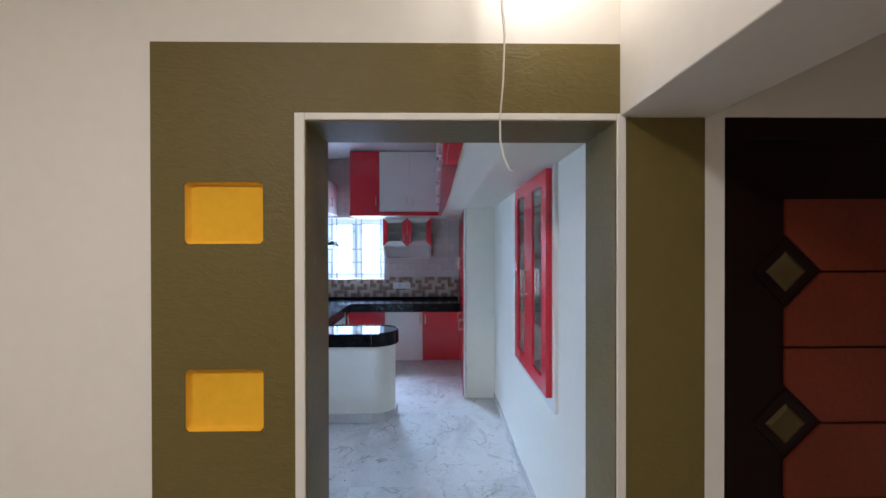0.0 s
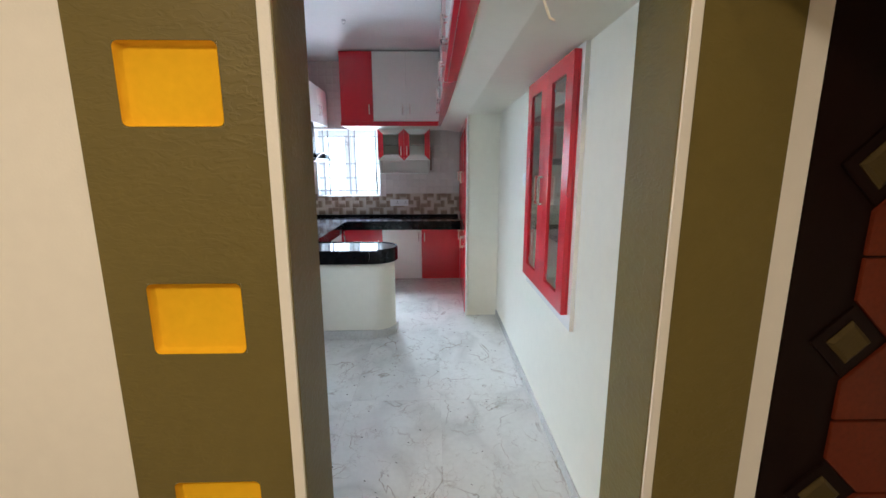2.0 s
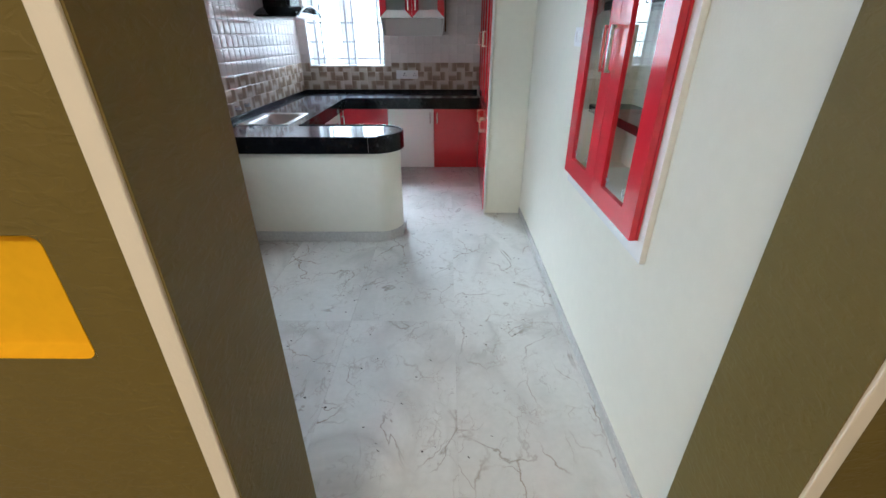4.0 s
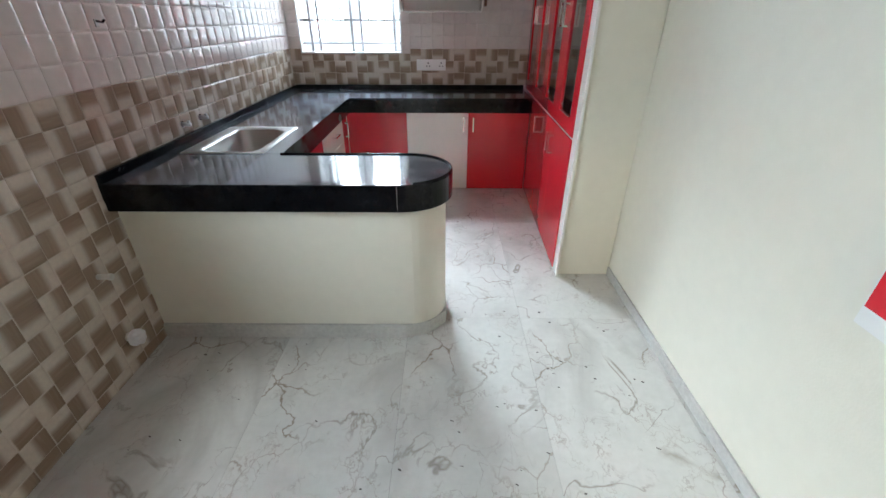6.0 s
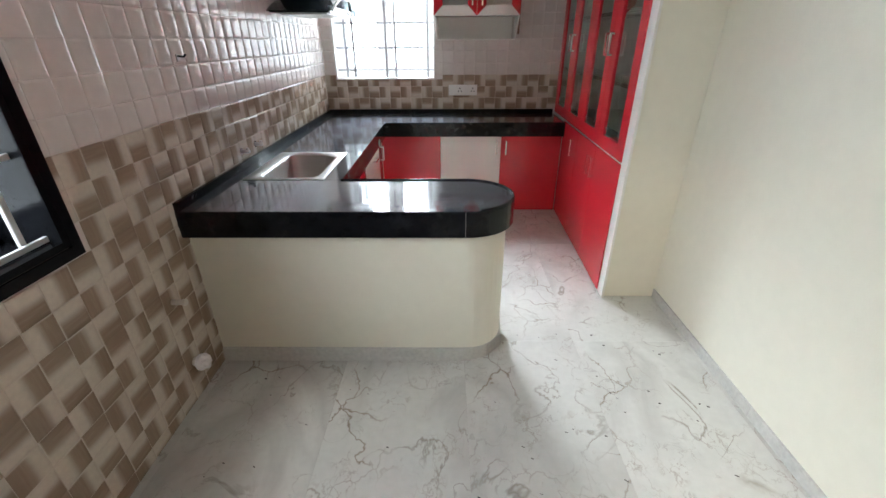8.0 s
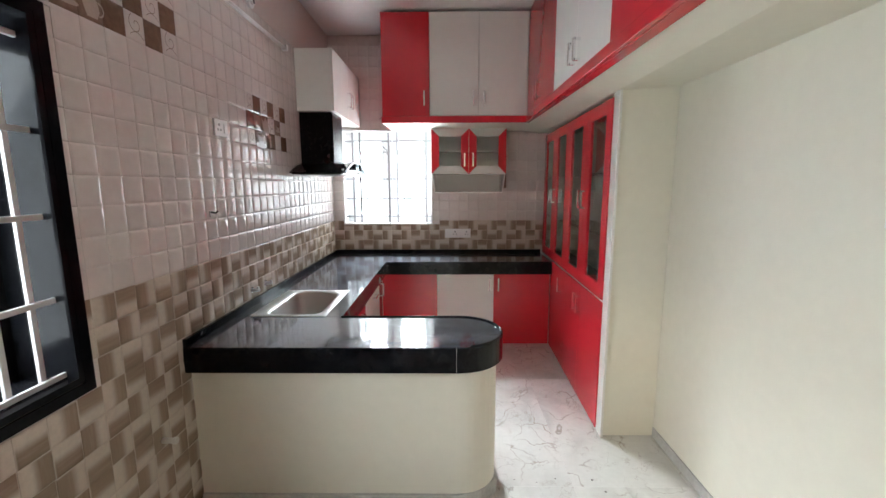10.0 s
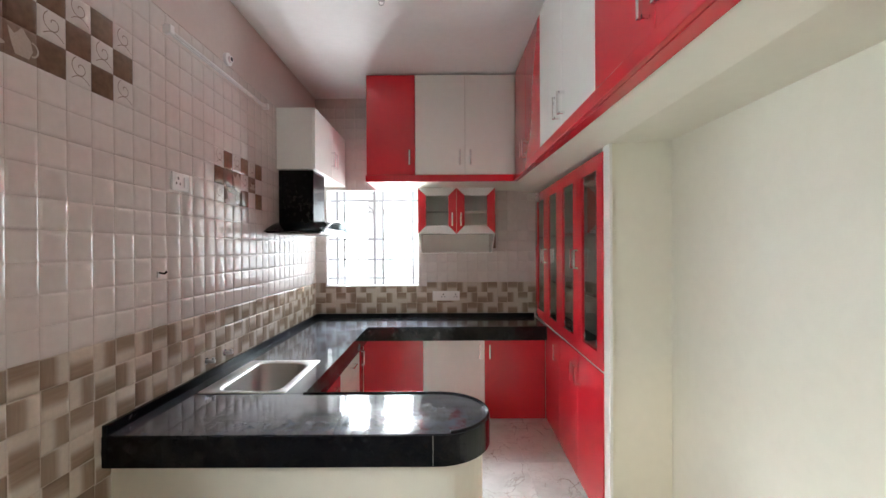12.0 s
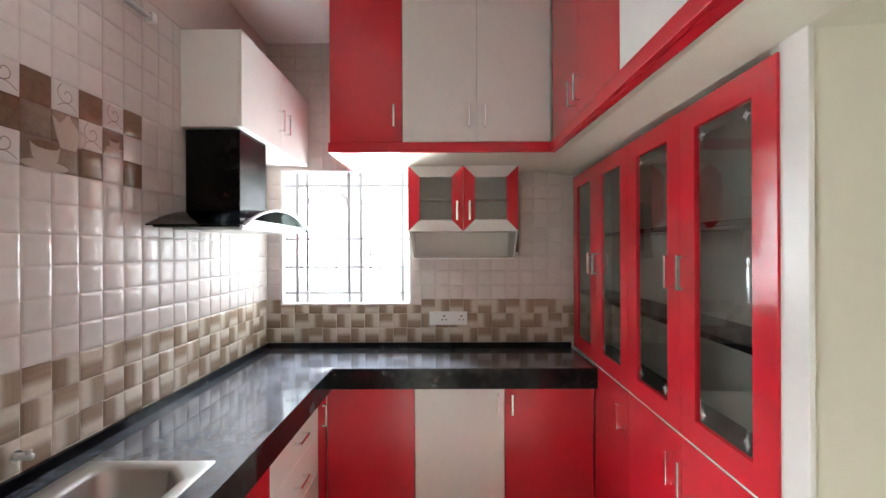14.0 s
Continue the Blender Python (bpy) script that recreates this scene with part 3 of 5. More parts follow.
def north_window():
    w = thing("window_2", (NX0, BACK, NZ0), "bright window with white frame and pale steel grille", "window", kind="structure")
    y0, y1 = BACK - 0.006, BACK + 0.25
    part("lining", boxes((NX0, y0, NZ0, NX1, y1, NZ0 + 0.012), (NX0, y0, NZ1 - 0.012, NX1, y1, NZ1), (NX0, y0, NZ0 + 0.012, NX0 + 0.012, y1, NZ1 - 0.012), (NX1 - 0.012, y0, NZ0 + 0.012, NX1, y1, NZ1 - 0.012)), FRAMEWHITE, w, "white painted reveal")
    gy = BACK + 0.03
    for x in (-1.582, -1.507, -1.197, -1.109, -0.800):
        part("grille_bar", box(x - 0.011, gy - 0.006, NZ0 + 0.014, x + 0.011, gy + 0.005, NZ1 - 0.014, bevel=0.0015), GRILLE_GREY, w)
    for z in (1.259, 1.451, 1.660, 2.056):
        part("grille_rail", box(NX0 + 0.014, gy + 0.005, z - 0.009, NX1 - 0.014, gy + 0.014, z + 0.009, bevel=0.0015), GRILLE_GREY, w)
    for x in (-1.437, -1.365, -1.294, -1.039, -0.968, -0.893):
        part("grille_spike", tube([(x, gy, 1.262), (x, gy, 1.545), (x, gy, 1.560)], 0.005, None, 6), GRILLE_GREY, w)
        for z in (1.451, 1.545):
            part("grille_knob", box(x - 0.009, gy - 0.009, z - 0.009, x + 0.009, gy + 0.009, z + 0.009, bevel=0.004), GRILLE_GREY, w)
    for xa, xb in ((-1.507, -1.197), (-1.109, -0.800)):
        xm, r = (xa + xb) / 2, (xb - xa) / 2
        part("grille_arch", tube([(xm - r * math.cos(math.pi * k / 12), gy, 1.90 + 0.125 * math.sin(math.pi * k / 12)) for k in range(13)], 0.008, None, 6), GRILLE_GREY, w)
        for s in (-1, 1):
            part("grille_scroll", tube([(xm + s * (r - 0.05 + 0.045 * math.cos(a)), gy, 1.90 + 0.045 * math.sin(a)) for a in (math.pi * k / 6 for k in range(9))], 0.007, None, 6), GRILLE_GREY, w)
    fy = BACK + 0.17
    part("sash_frame", ring_of_boxes("y", fy - 0.025, fy + 0.025, NX0 + 0.013, NX1 - 0.013, NZ0 + 0.013, NZ1 - 0.013, 0.055), FRAMEWHITE, w)
    part("mullion", box(-1.255, fy - 0.03, NZ0 + 0.07, -1.175, fy + 0.03, NZ1 - 0.07, bevel=0.003), FRAMEWHITE, w)
    for a, b in ((NX0 + 0.07, -1.257), (-1.173, NX1 - 0.07)):
        part("sash", ring_of_boxes("y", fy - 0.02, fy + 0.02, a, b, NZ0 + 0.07, NZ1 - 0.07, 0.035), FRAMEWHITE, w)
        p = part("pane", box(a + 0.036, fy - 0.003, NZ0 + 0.106, b - 0.036, fy + 0.003, NZ1 - 0.106), GLASS, w)
        p.visible_shadow = False


west_window()
north_window()


# ---- hall things ----
def main_door():
    d = thing("door_1", (1.09, FRONT, 0), "dark polished wooden door with mahogany panels and brass diamonds", "door", kind="structure")
    y = FRONT + 0.02
    part("door_frame", boxes((1.087, FRONT - 0.002, 0, 1.160, FRONT + 0.10, 2.135), (2.085, FRONT - 0.002, 0, 2.158, FRONT + 0.10, 2.135), (1.160, FRONT - 0.002, 2.060, 2.085, FRONT + 0.10, 2.135)), DARKWOOD, d, "dark stained door frame")
    leaf = part("leaf", box(1.1602, y, 0.01, 2.0848, y + 0.04, 2.0598), DARKWOOD, d)
    edges = [1.862, 1.606, 1.343, 1.079, 0.816, 0.550, 0.287, 0.10]
    dia = (1.606, 1.079, 0.550)
    xl, xr, n = 1.305, 1.940, 0.130
    for top, low in zip(edges, edges[1:]):
        g = 0.004
        pts = []
        if top in dia:
            pts += [(xl + n - g, top - g), (xl, top - n)]
        else:
            pts += [(xl, top - g)]
        if low in dia:
            pts += [(xl, low + n), (xl + n - g, low + g)]
        else:
            pts += [(xl, low + g)]
        mirror = [(xl + xr - x, z) for x, z in reversed(pts)]
        part("panel", prism(pts + mirror, "y", y - 0.012, y, bevel=0.002), REDWOOD, leaf, "mahogany panel")
    for z in dia:
        for xc in (xl, xr):
            part("boss_mount", prism([(xc, z + 0.115), (xc + 0.115, z), (xc, z - 0.115), (xc - 0.115, z)], "y", y - 0.008, y, bevel=0.002), DARKWOOD, leaf)
            bm = bmesh.new()
            rim = [bm.verts.new((xc + dx, y - 0.012, z + dz)) for dx, dz in ((0, 0.069), (0.069, 0), (0, -0.069), (-0.069, 0))]
            base = [bm.verts.new((xc + dx, y - 0.008, z + dz)) for dx, dz in ((0, 0.069), (0.069, 0), (0, -0.069), (-0.069, 0))]
            mid = [bm.verts.new((xc + dx, y - 0.019, z + dz)) for dx, dz in ((0, 0.052), (0.052, 0), (0, -0.052), (-0.052, 0))]
            for i in range(4):
                j = (i + 1) % 4
                bm.faces.new((rim[i], rim[j], mid[j], mid[i]))
                bm.faces.new((base[i], base[j], rim[j], rim[i]))
            bm.faces.new(mid)
            part("boss", bm, BRASS, leaf, "brass diamond boss")


main_door()
wire_pts = [(0.300, 1.30, 3.10), (0.296, 1.302, 2.75), (0.300, 1.305, 2.50), (0.313, 1.305, 2.36), (0.308, 1.304, 2.22), (0.298, 1.304, 2.10), (0.299, 1.305, 2.03), (0.312, 1.306, 1.975), (0.327, 1.307, 1.940), (0.340, 1.307, 1.934)]
solo("hanging_wire", tube(wire_pts, 0.0032, None, 6), WIRE, "loose cream electric wire hanging from the hall ceiling", "wire", smooth=True)
solo("spare_wire", tube([(0.306, 1.305, 3.10), (0.307, 1.306, 2.8), (0.309, 1.307, 2.45), (0.3145, 1.306, 2.363)], 0.0025, None, 6), WIRE, "short cream electric wire end beside a longer one", "wire", smooth=True)


# ---- kitchen: worktop, sink, base units ----
def arc(cx, cy, r, a0, a1, n):
    return [(cx + r * math.cos(radians(a0 + (a1 - a0) * k / n)), cy + r * math.sin(radians(a0 + (a1 - a0) * k / n))) for k in range(n + 1)]


PY0, PY1, IN = 3.965, 4.425, -1.172                  # peninsula front and back, inner edge of the west run
PR = (PY1 - PY0) / 2
PX = -0.292 - PR                                     # centre of the round end


def worktop():
    w = thing("worktop", (LEFT, PY0, FASCIA), "polished black granite U-shaped kitchen worktop with a rounded end", "countertop")
    bm = boxes((LEFT, 6.105, FASCIA, 0.434, BACK, TOP), (LEFT, 5.000, FASCIA, IN, 6.105, TOP), (LEFT, PY1, FASCIA, -1.695, 5.000, TOP), (-1.272, PY1, FASCIA, IN, 5.000, TOP))
    bm = prism([(LEFT, PY0)] + arc(PX, PY0 + PR, PR, -90, 90, 24) + [(LEFT, PY1)], "z", FASCIA, TOP, bevel=0.004, bm=bm)
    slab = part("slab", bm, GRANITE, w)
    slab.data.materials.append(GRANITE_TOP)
    # upward faces alone take the paler granite of dust and painted-in sheen
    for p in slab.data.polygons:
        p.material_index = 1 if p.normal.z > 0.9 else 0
    part("upstand", boxes((LEFT + 0.007, PY0, TOP, LEFT + 0.027, BACK, 0.900), (LEFT + 0.027, BACK - 0.027, TOP, 0.434, BACK - 0.007, 0.900), bevel=0.003), GRANITE, w, "black granite upstand with a pale top edge")
    line = [(IN - 0.004, PY1 - 0.008)] + arc(PX, PY0 + PR, PR - 0.008, 90, -75, 24)
    part("lip", tube([(x, y, TOP + 0.001) for x, y in line], 0.007, None, 8), GRANITE, w, "raised granite drip lip", True)
    part("fascia_joint", boxes((-0.5330, PY0 - 0.0006, FASCIA + 0.004, -0.5322, PY0 + 0.001, TOP - 0.003)), PLASTER, w)
    return w


worktop()


def sink():
    s = thing("sink", (-1.70, 4.42, 0.70), "stainless steel single-bowl kitchen sink set in the worktop", "sink")
    X0, X1, Y0, Y1, z = -1.700, -1.266, 4.418, 5.004, TOP + 0.004
    x0, x1, y0, y1, r = -1.620, -1.320, 4.462, 4.962, 0.06

    def rr(a, b, c, d, r, n=5, cut=0.0):
        """A rounded outline; cut takes the far inner corner off straight."""
        pts = [(c - cut * k / n, d - cut + cut * k / n) for k in range(n + 1)] if cut else arc(c - r, d - r, r, 0, 90, n)
        for cx, cy, s0 in ( (a + r, d - r, 90), (a + r, b + r, 180), (c - r, b + r, 270)):
            pts += arc(cx, cy, r, s0, s0 + 90, n)
        return pts
    loops = [(rr(X0, Y0, X1, Y1, 0.008), TOP + 0.0005), (rr(X0, Y0, X1, Y1, 0.008), z), (rr(X0 + .006, Y0 + .006, X1 - .006, Y1 - .006, 0.008), z + 0.002), (rr(x0 - .02, y0 - .02, x1 + .02, y1 + .02, r + .02, cut=0.085), z), (rr(x0 - .008, y0 - .008, x1 + .008, y1 + .008, r, cut=0.085), z - 0.002), (rr(x0, y0, x1, y1, r, cut=0.085), z - 0.012), (rr(x0 + .012, y0 + .012, x1 - .012, y1 - .012, r, cut=0.085), z - 0.17), (rr(x0 + .03, y0 + .03, x1 - .03, y1 - .03, r, cut=0.085), z - 0.188)]
    bm = bmesh.new()
    rings = [[bm.verts.new((x, y, h)) for x, y in pts] for pts, h in loops]
    for a, b in zip(rings, rings[1:]):
        for i in range(len(a)):
            bm.faces.new((a[i], a[(i + 1) % len(a)], b[(i + 1) % len(a)], b[i]))
    bm.faces.new(rings[-1])
    part("bowl", bm, STEEL, s, "", True)
    part("drain", cyl((-1.47, 4.712, z - 0.187), "z", 0.042, 0.004), CHROME, s, "chrome drain")


sink()


def slab_door(parent, axis, face, out, u0, u1, z0, z1, material, name="door", t=0.018):
    """A plain shutter; face is where its front lies, out is +1 or -1."""
    g = 0.0016
    a, b = sorted((face, face - out * t))
    bm = box(a, u0 + g, z0 + g, b, u1 - g, z1 - g, bevel=0.0018) if axis == "x" else box(u0 + g, a, z0 + g, u1 - g, b, z1 - g, bevel=0.0018)
    return part(name, bm, material, parent)


UP = (0, 0, 1)
# north run: base units under the worktop
for x0, x1, m, hx, label in ((-1.224, -0.676, RED, None, "red gloss laminate"), (-0.676, -0.119, WHITE, -0.160, "white laminate"), (-0.119, 0.4365, RED, -0.074, "red gloss laminate")):
    c = thing("base_cabinet", (x0, 6.18, 0), label + " base cabinet under the black worktop", "cabinet", "base cabinets")
    part("body", box(max(x0, -1.15) + 0.001, 6.195, 0.0, x1 - 0.001, BACK - 0.01, FASCIA - 0.02), CARCASS, c)
    d = slab_door(c, "y", 6.175, -1, x0, x1, 0.004, FASCIA - 0.004, m)
    if hx is not None:
        d_handle(d, (hx, 6.175, 0.625), (0, -1, 0), UP)

# west run: drawers and shutters that face the aisle
XF = -1.225
c = thing("drawer_unit", (XF, 5.34, 0), "white laminate drawer unit with chrome handles under the worktop", "cabinet")
part("body", box(LEFT + 0.02, 5.342, 0, XF - 0.019, 5.998, FASCIA - 0.02), CARCASS, c)
for z0, z1 in ((0.52, FASCIA - 0.004), (0.30, 0.52), (0.004, 0.30)):
    d = slab_door(c, "x", XF, 1, 5.34, 6.0, z0, z1, WHITE, "drawer")
    d_handle(d, (XF, 5.67, (z0 + z1) / 2 + 0.01), (1, 0, 0), (0, 1, 0))
c = thing("base_cabinet", (XF, 6.0, 0), "narrow red gloss corner cabinet with a chrome handle", "cabinet", "base cabinets")
part("body", box(LEFT + 0.02, 6.002, 0, XF - 0.019, 6.172, FASCIA - 0.02), CARCASS, c)
d_handle(slab_door(c, "x", XF, 1, 6.0, 6.174, 0.004, FASCIA - 0.004, RED), (XF, 6.05, 0.60), (1, 0, 0), UP)
c = thing("drawer_unit", (XF, 4.86, 0), "red gloss drawer unit with chrome handles under the worktop", "cabinet")
part("body", box(LEFT + 0.02, 5.06, 0, XF - 0.019, 5.338, FASCIA - 0.02), CARCASS, c)
for z0, z1 in ((0.52, FASCIA - 0.004), (0.30, 0.52), (0.004, 0.30)):
    d = slab_door(c, "x", XF, 1, 4.86, 5.34, z0, z1, RED, "drawer")
    d_handle(d, (XF, 5.10, (z0 + z1) / 2 + 0.01), (1, 0, 0), (0, 1, 0))
c = thing("base_cabinet", (XF, 4.40, 0), "red gloss laminate cabinet under the sink", "cabinet", "base cabinets")
part("body", box(LEFT + 0.02, 4.40, 0, XF - 0.019, 4.858, 0.62), CARCASS, c)
slab_door(c, "x", XF, 1, 4.40, 4.86, 0.004, FASCIA - 0.004, RED)

# peninsula base: a plastered wall with a rounded end
bm = prism([(LEFT, 4.012)] + arc(-0.512, 4.200, 0.188, -90, 90, 18) + [(LEFT, 4.388)], "z", 0, FASCIA)
solo("wall_peninsula", bm, CREAM, "cream plastered half wall with a rounded end carrying the worktop", "half wall", "structure")
sk = thing("skirting_peninsula", (-1.0, 4.0, 0), "grey marble skirting tiles round the half wall", "skirting", kind="structure")
outer, inner = [(LEFT + 0.01, 3.996), (-0.530, 3.996), (-0.405, 4.036), (-0.318, 4.130), (-0.306, 4.27)], [(LEFT + 0.01, 4.0115), (-0.530, 4.0115), (-0.44, 4.03), (-0.345, 4.120), (-0.328, 4.27)]
for k in range(4):
    a, b, c0, d0 = outer[k], outer[k + 1], inner[k + 1], inner[k]
    part("skirting_tile", prism([a, b, c0, d0], "z", 0, 0.082, bevel=0.001), SKIRT, sk)


# ---- kitchen: loft cabinets ----
def loft_run_east():
    """Pairs of shutters along the east loft, by turns red and white."""
    for y1, y0, m, label in ((6.000, 5.075, RED, "red gloss"), (5.075, 4.103, WHITE, "white"), (4.103, 3.130, RED, "red gloss"), (3.130, 2.158, WHITE, "white"), (2.158, DIVIDE + 0.003, RED, "red gloss")):
        c = thing("loft_cabinet", (0.14, y0, 2.20), label + " laminate loft cabinet with chrome handles under the ceiling", "cabinet", "loft cabinets")
        part("body", box(0.160, y0 + 0.001, 2.202, RIGHT - 0.01, y1 - 0.001, CEIL - 0.02), CARCASS, c)
        ym = (y0 + y1) / 2
        for a, b, s in ((y0, ym, -1), (ym, y1, 1)):
            d = slab_door(c, "x", 0.138, -1, a, b, 2.207, CEIL - 0.022, m)
            d_handle(d, (0.138, ym - 0.02 + s * 0.044, 2.312), (-1, 0, 0), UP, 0.12, 0.036, 0.0075)
    edge = box(0.126, DIVIDE + 0.003, LOFT - 0.004, 0.1498, 6.0285, 2.204, bevel=0.003)
    edge = prism([(0.1503, DIVIDE + 0.003), (0.214, DIVIDE + 0.003), (0.208, 3.50), (0.196, 4.55), (0.158, 6.0285), (0.1503, 6.0285)], "z", LOFT - 0.006, LOFT - 0.0005, bm=edge)
    solo("loft_edge_east", edge, RED, "red laminate edge strip of the loft", "trim", "structure")


def loft_run_north():
    c = thing("loft_cabinet", (-1.158, 6.02, 2.20), "red gloss laminate loft cabinet with one chrome handle", "cabinet", "loft cabinets")
    part("body", box(-1.150, 6.040, 2.202, -0.733, BACK - 0.005, CEIL - 0.02), RED, c)
    d = slab_door(c, "y", 6.018, -1, -1.158, -0.732, 2.207, CEIL - 0.022, RED)
    d_handle(d, (-0.778, 6.018, 2.353), (0, -1, 0), UP)
    c = thing("loft_cabinet", (-0.732, 6.02, 2.20), "white laminate double loft cabinet with chrome handles", "cabinet", "loft cabinets")
    part("body", box(-0.731, 6.040, 2.202, 0.157, BACK - 0.005, CEIL - 0.02), CARCASS, c)
    for a, b, h in ((-0.732, -0.297, -0.342), (-0.297, 0.136, -0.250)):
        d = slab_door(c, "y", 6.018, -1, a, b, 2.207, CEIL - 0.022, WHITE)
        d_handle(d, (h, 6.018, 2.353), (0, -1, 0), UP)
    solo("loft_edge_north", boxes((-1.164, 6.006, LOFT - 0.004, 0.1255, 6.0298, 2.204), (-1.164, 6.030, LOFT - 0.004, -1.1505, BACK - 0.01, 2.204), bevel=0.003), RED, "red laminate edge strip of the loft", "trim", "structure")


loft_run_east()
loft_run_north()


def glazed_door(parent, axis, face, out, u0, u1, z0, z1, stile, rail, t=0.022, stars=True):
    """A red framed shutter with a clear pane and etched stars in the pane's corners."""
    g = 0.0016
    a, b = sorted((face, face - out * t))
    U0, U1, Z0, Z1 = u0 + g, u1 - g, z0 + g, z1 - g
    rows = ((U0, Z0, U1, Z0 + rail), (U0, Z1 - rail, U1, Z1), (U0, Z0 + rail, U0 + stile, Z1 - rail), (U1 - stile, Z0 + rail, U1, Z1 - rail))
    bm = None
    for p, q, r, s in rows:
        bm = box(a, p, q, b, r, s, bm=bm)
    d = part("door", bm, RED, parent, "red framed glass door")
    m = (a + b) / 2
    p = part("pane", box(m - 0.002, U0 + stile, Z0 + rail, m + 0.002, U1 - stile, Z1 - rail), GLASS, d, "clear glass pane")
    p.visible_shadow = False
    if stars:
        fx = m + out * 0.0024
        for uc in (U0 + stile + 0.035, U1 - stile - 0.035):
            for zc in (Z0 + rail + 0.04, Z1 - rail - 0.04):
                pts = []
                for k in range(8):
                    r = 0.026 if k % 2 == 0 else 0.010
                    pts.append((uc + r * math.cos(math.pi * k / 4), zc + r * math.sin(math.pi * k / 4)))
                part("etched_star", prism(pts, "x", fx, fx + out * 0.0006), FROST, d, "frosted star etched on the glass")
    return d


def tall_cabinet():
    """A tall larder: glazed upper shutters over red lower ones; it stands slightly askew to the wall."""
    X, Y0 = 0.392, 4.690
    c = thing("tall_cabinet", (X, Y0, 0), "tall red gloss cabinet with four glazed doors over plain doors", "cabinet")
    L = 1.935
    part("side_panel", box(X + 0.008, 4.606, 0, X + 0.024, Y0 + 0.010, 2.123, bevel=0.002), WHITE, c, "white side panel")
    part("body", boxes((X + 0.030, Y0 + 0.066, 0.0, X + 0.29, Y0 + L, 0.86), (X + 0.270, Y0 + 0.066, 0.86, X + 0.29, Y0 + L, 2.112), (X + 0.030, Y0 + 0.066, 0.86, X + 0.270, Y0 + 0.084, 2.112), (X + 0.030, Y0 + L - 0.018, 0.86, X + 0.270, Y0 + L, 2.112), (X + 0.030, Y0 + 0.084, 2.094, X + 0.270, Y0 + L - 0.018, 2.112)), LINING, c, "dull greenish grey lining")
    for z in (0.862, 1.262, 1.652):
        part("shelf", box(X + 0.032, Y0 + 0.086, z, X + 0.268, Y0 + L - 0.020, z + 0.022), GRANITE, c, "black granite shelf")
    part("seam_strip", box(X + 0.003, Y0 + 0.002, 0.8675, X + 0.026, Y0 + L, 0.8710), WHITE, c)
    w = L / 4
    for k in range(4):
        y0 = Y0 + 0.003 + k * w
        glazed_door(c, "x", X, -1, y0, y0 + w, 0.876, 2.100, 0.095, 0.085)
    for k, s in ((1, -1), (1, 1), (3, -1), (3, 1)):
        d_handle(c, (X, Y0 + k * w + s * 0.045, 1.49), (-1, 0, 0), UP)
    # lower shutters, as far as the worktop
    for k, (a, b) in enumerate(((0.003, w), (w, 2 * w), (2 * w, 1.4838))):
        d = slab_door(c, "x", X, -1, Y0 + a, Y0 + b, 0.012, 0.864, RED)
        y = Y0 + (w - 0.045 if k == 0 else w + 0.045 if k == 1 else 2 * w + 0.06)
        d_handle(d, (X, y, 0.725), (-1, 0, 0), UP)
    c.rotation_euler = (0, 0, -0.0305)


tall_cabinet()


def crockery_cabinet():
    """A recess with granite shelves behind two glazed red doors in a white surround."""
    X = 0.688
    c = thing("crockery_cabinet", (X, 2.23, 0.87), "red framed glass-door crockery cabinet recessed in the cream wall", "cabinet")
    for y0, z0, y1, z1 in ((2.190, 0.800, 3.160, 0.905), (2.190, 2.043, 3.160, 2.148), (2.190, 0.905, 2.295, 2.043), (3.055, 0.905, 3.160, 2.043)):
        part("surround", box(0.722, y0, z0, RIGHT + 0.002, y1, z1, bevel=0.0012), WHITE, c, "white laminate surround")
    part("frame", ring_of_boxes("x", 0.7125, 0.7215, 2.232, 3.128, 0.872, 2.120, 0.05), RED, c)
    glazed_door(c, "x", X, -1, 2.230, 2.680, 0.870, 2.122, 0.105, 0.085)
    glazed_door(c, "x", X, -1, 2.680, 3.130, 0.870, 2.122, 0.105, 0.085)
    part("shelf", box(0.76, CY0 + 0.001, 1.178, 0.969, CY1 - 0.001, 1.213), GRANITE, c, "black granite shelf")
    part("shelf", box(0.76, CY0 + 0.001, 1.615, 0.969, CY1 - 0.001, 1.650), GRANITE, c, "black granite shelf")
    for y in (2.640, 2.722):
        d_handle(c, (X, y, 1.470), (-1, 0, 0), UP, 0.165)


crockery_cabinet()


# ---- kitchen: wall cabinets and hood ----
def hood_cabinet():
    X, Y0 = -1.488, 5.640
    c = thing("wall_cabinet", (LEFT, Y0, 2.19), "white and red laminate wall cabinet above the cooker hood", "cabinet")
    part("body", box(LEFT + 0.009, Y0, 2.192, X - 0.019, BACK - 0.01, 2.672, bevel=0.002), WHITE, c)
    ym = (Y0 + BACK) / 2
    for a, b, s in ((Y0, ym, -1), (ym, BACK - 0.01, 1)):
        d = slab_door(c, "x", X, 1, a, b, 2.190, 2.674, WHITE)
        d_handle(d, (X, ym + s * 0.045, 2.36), (1, 0, 0), UP)


hood_cabinet()


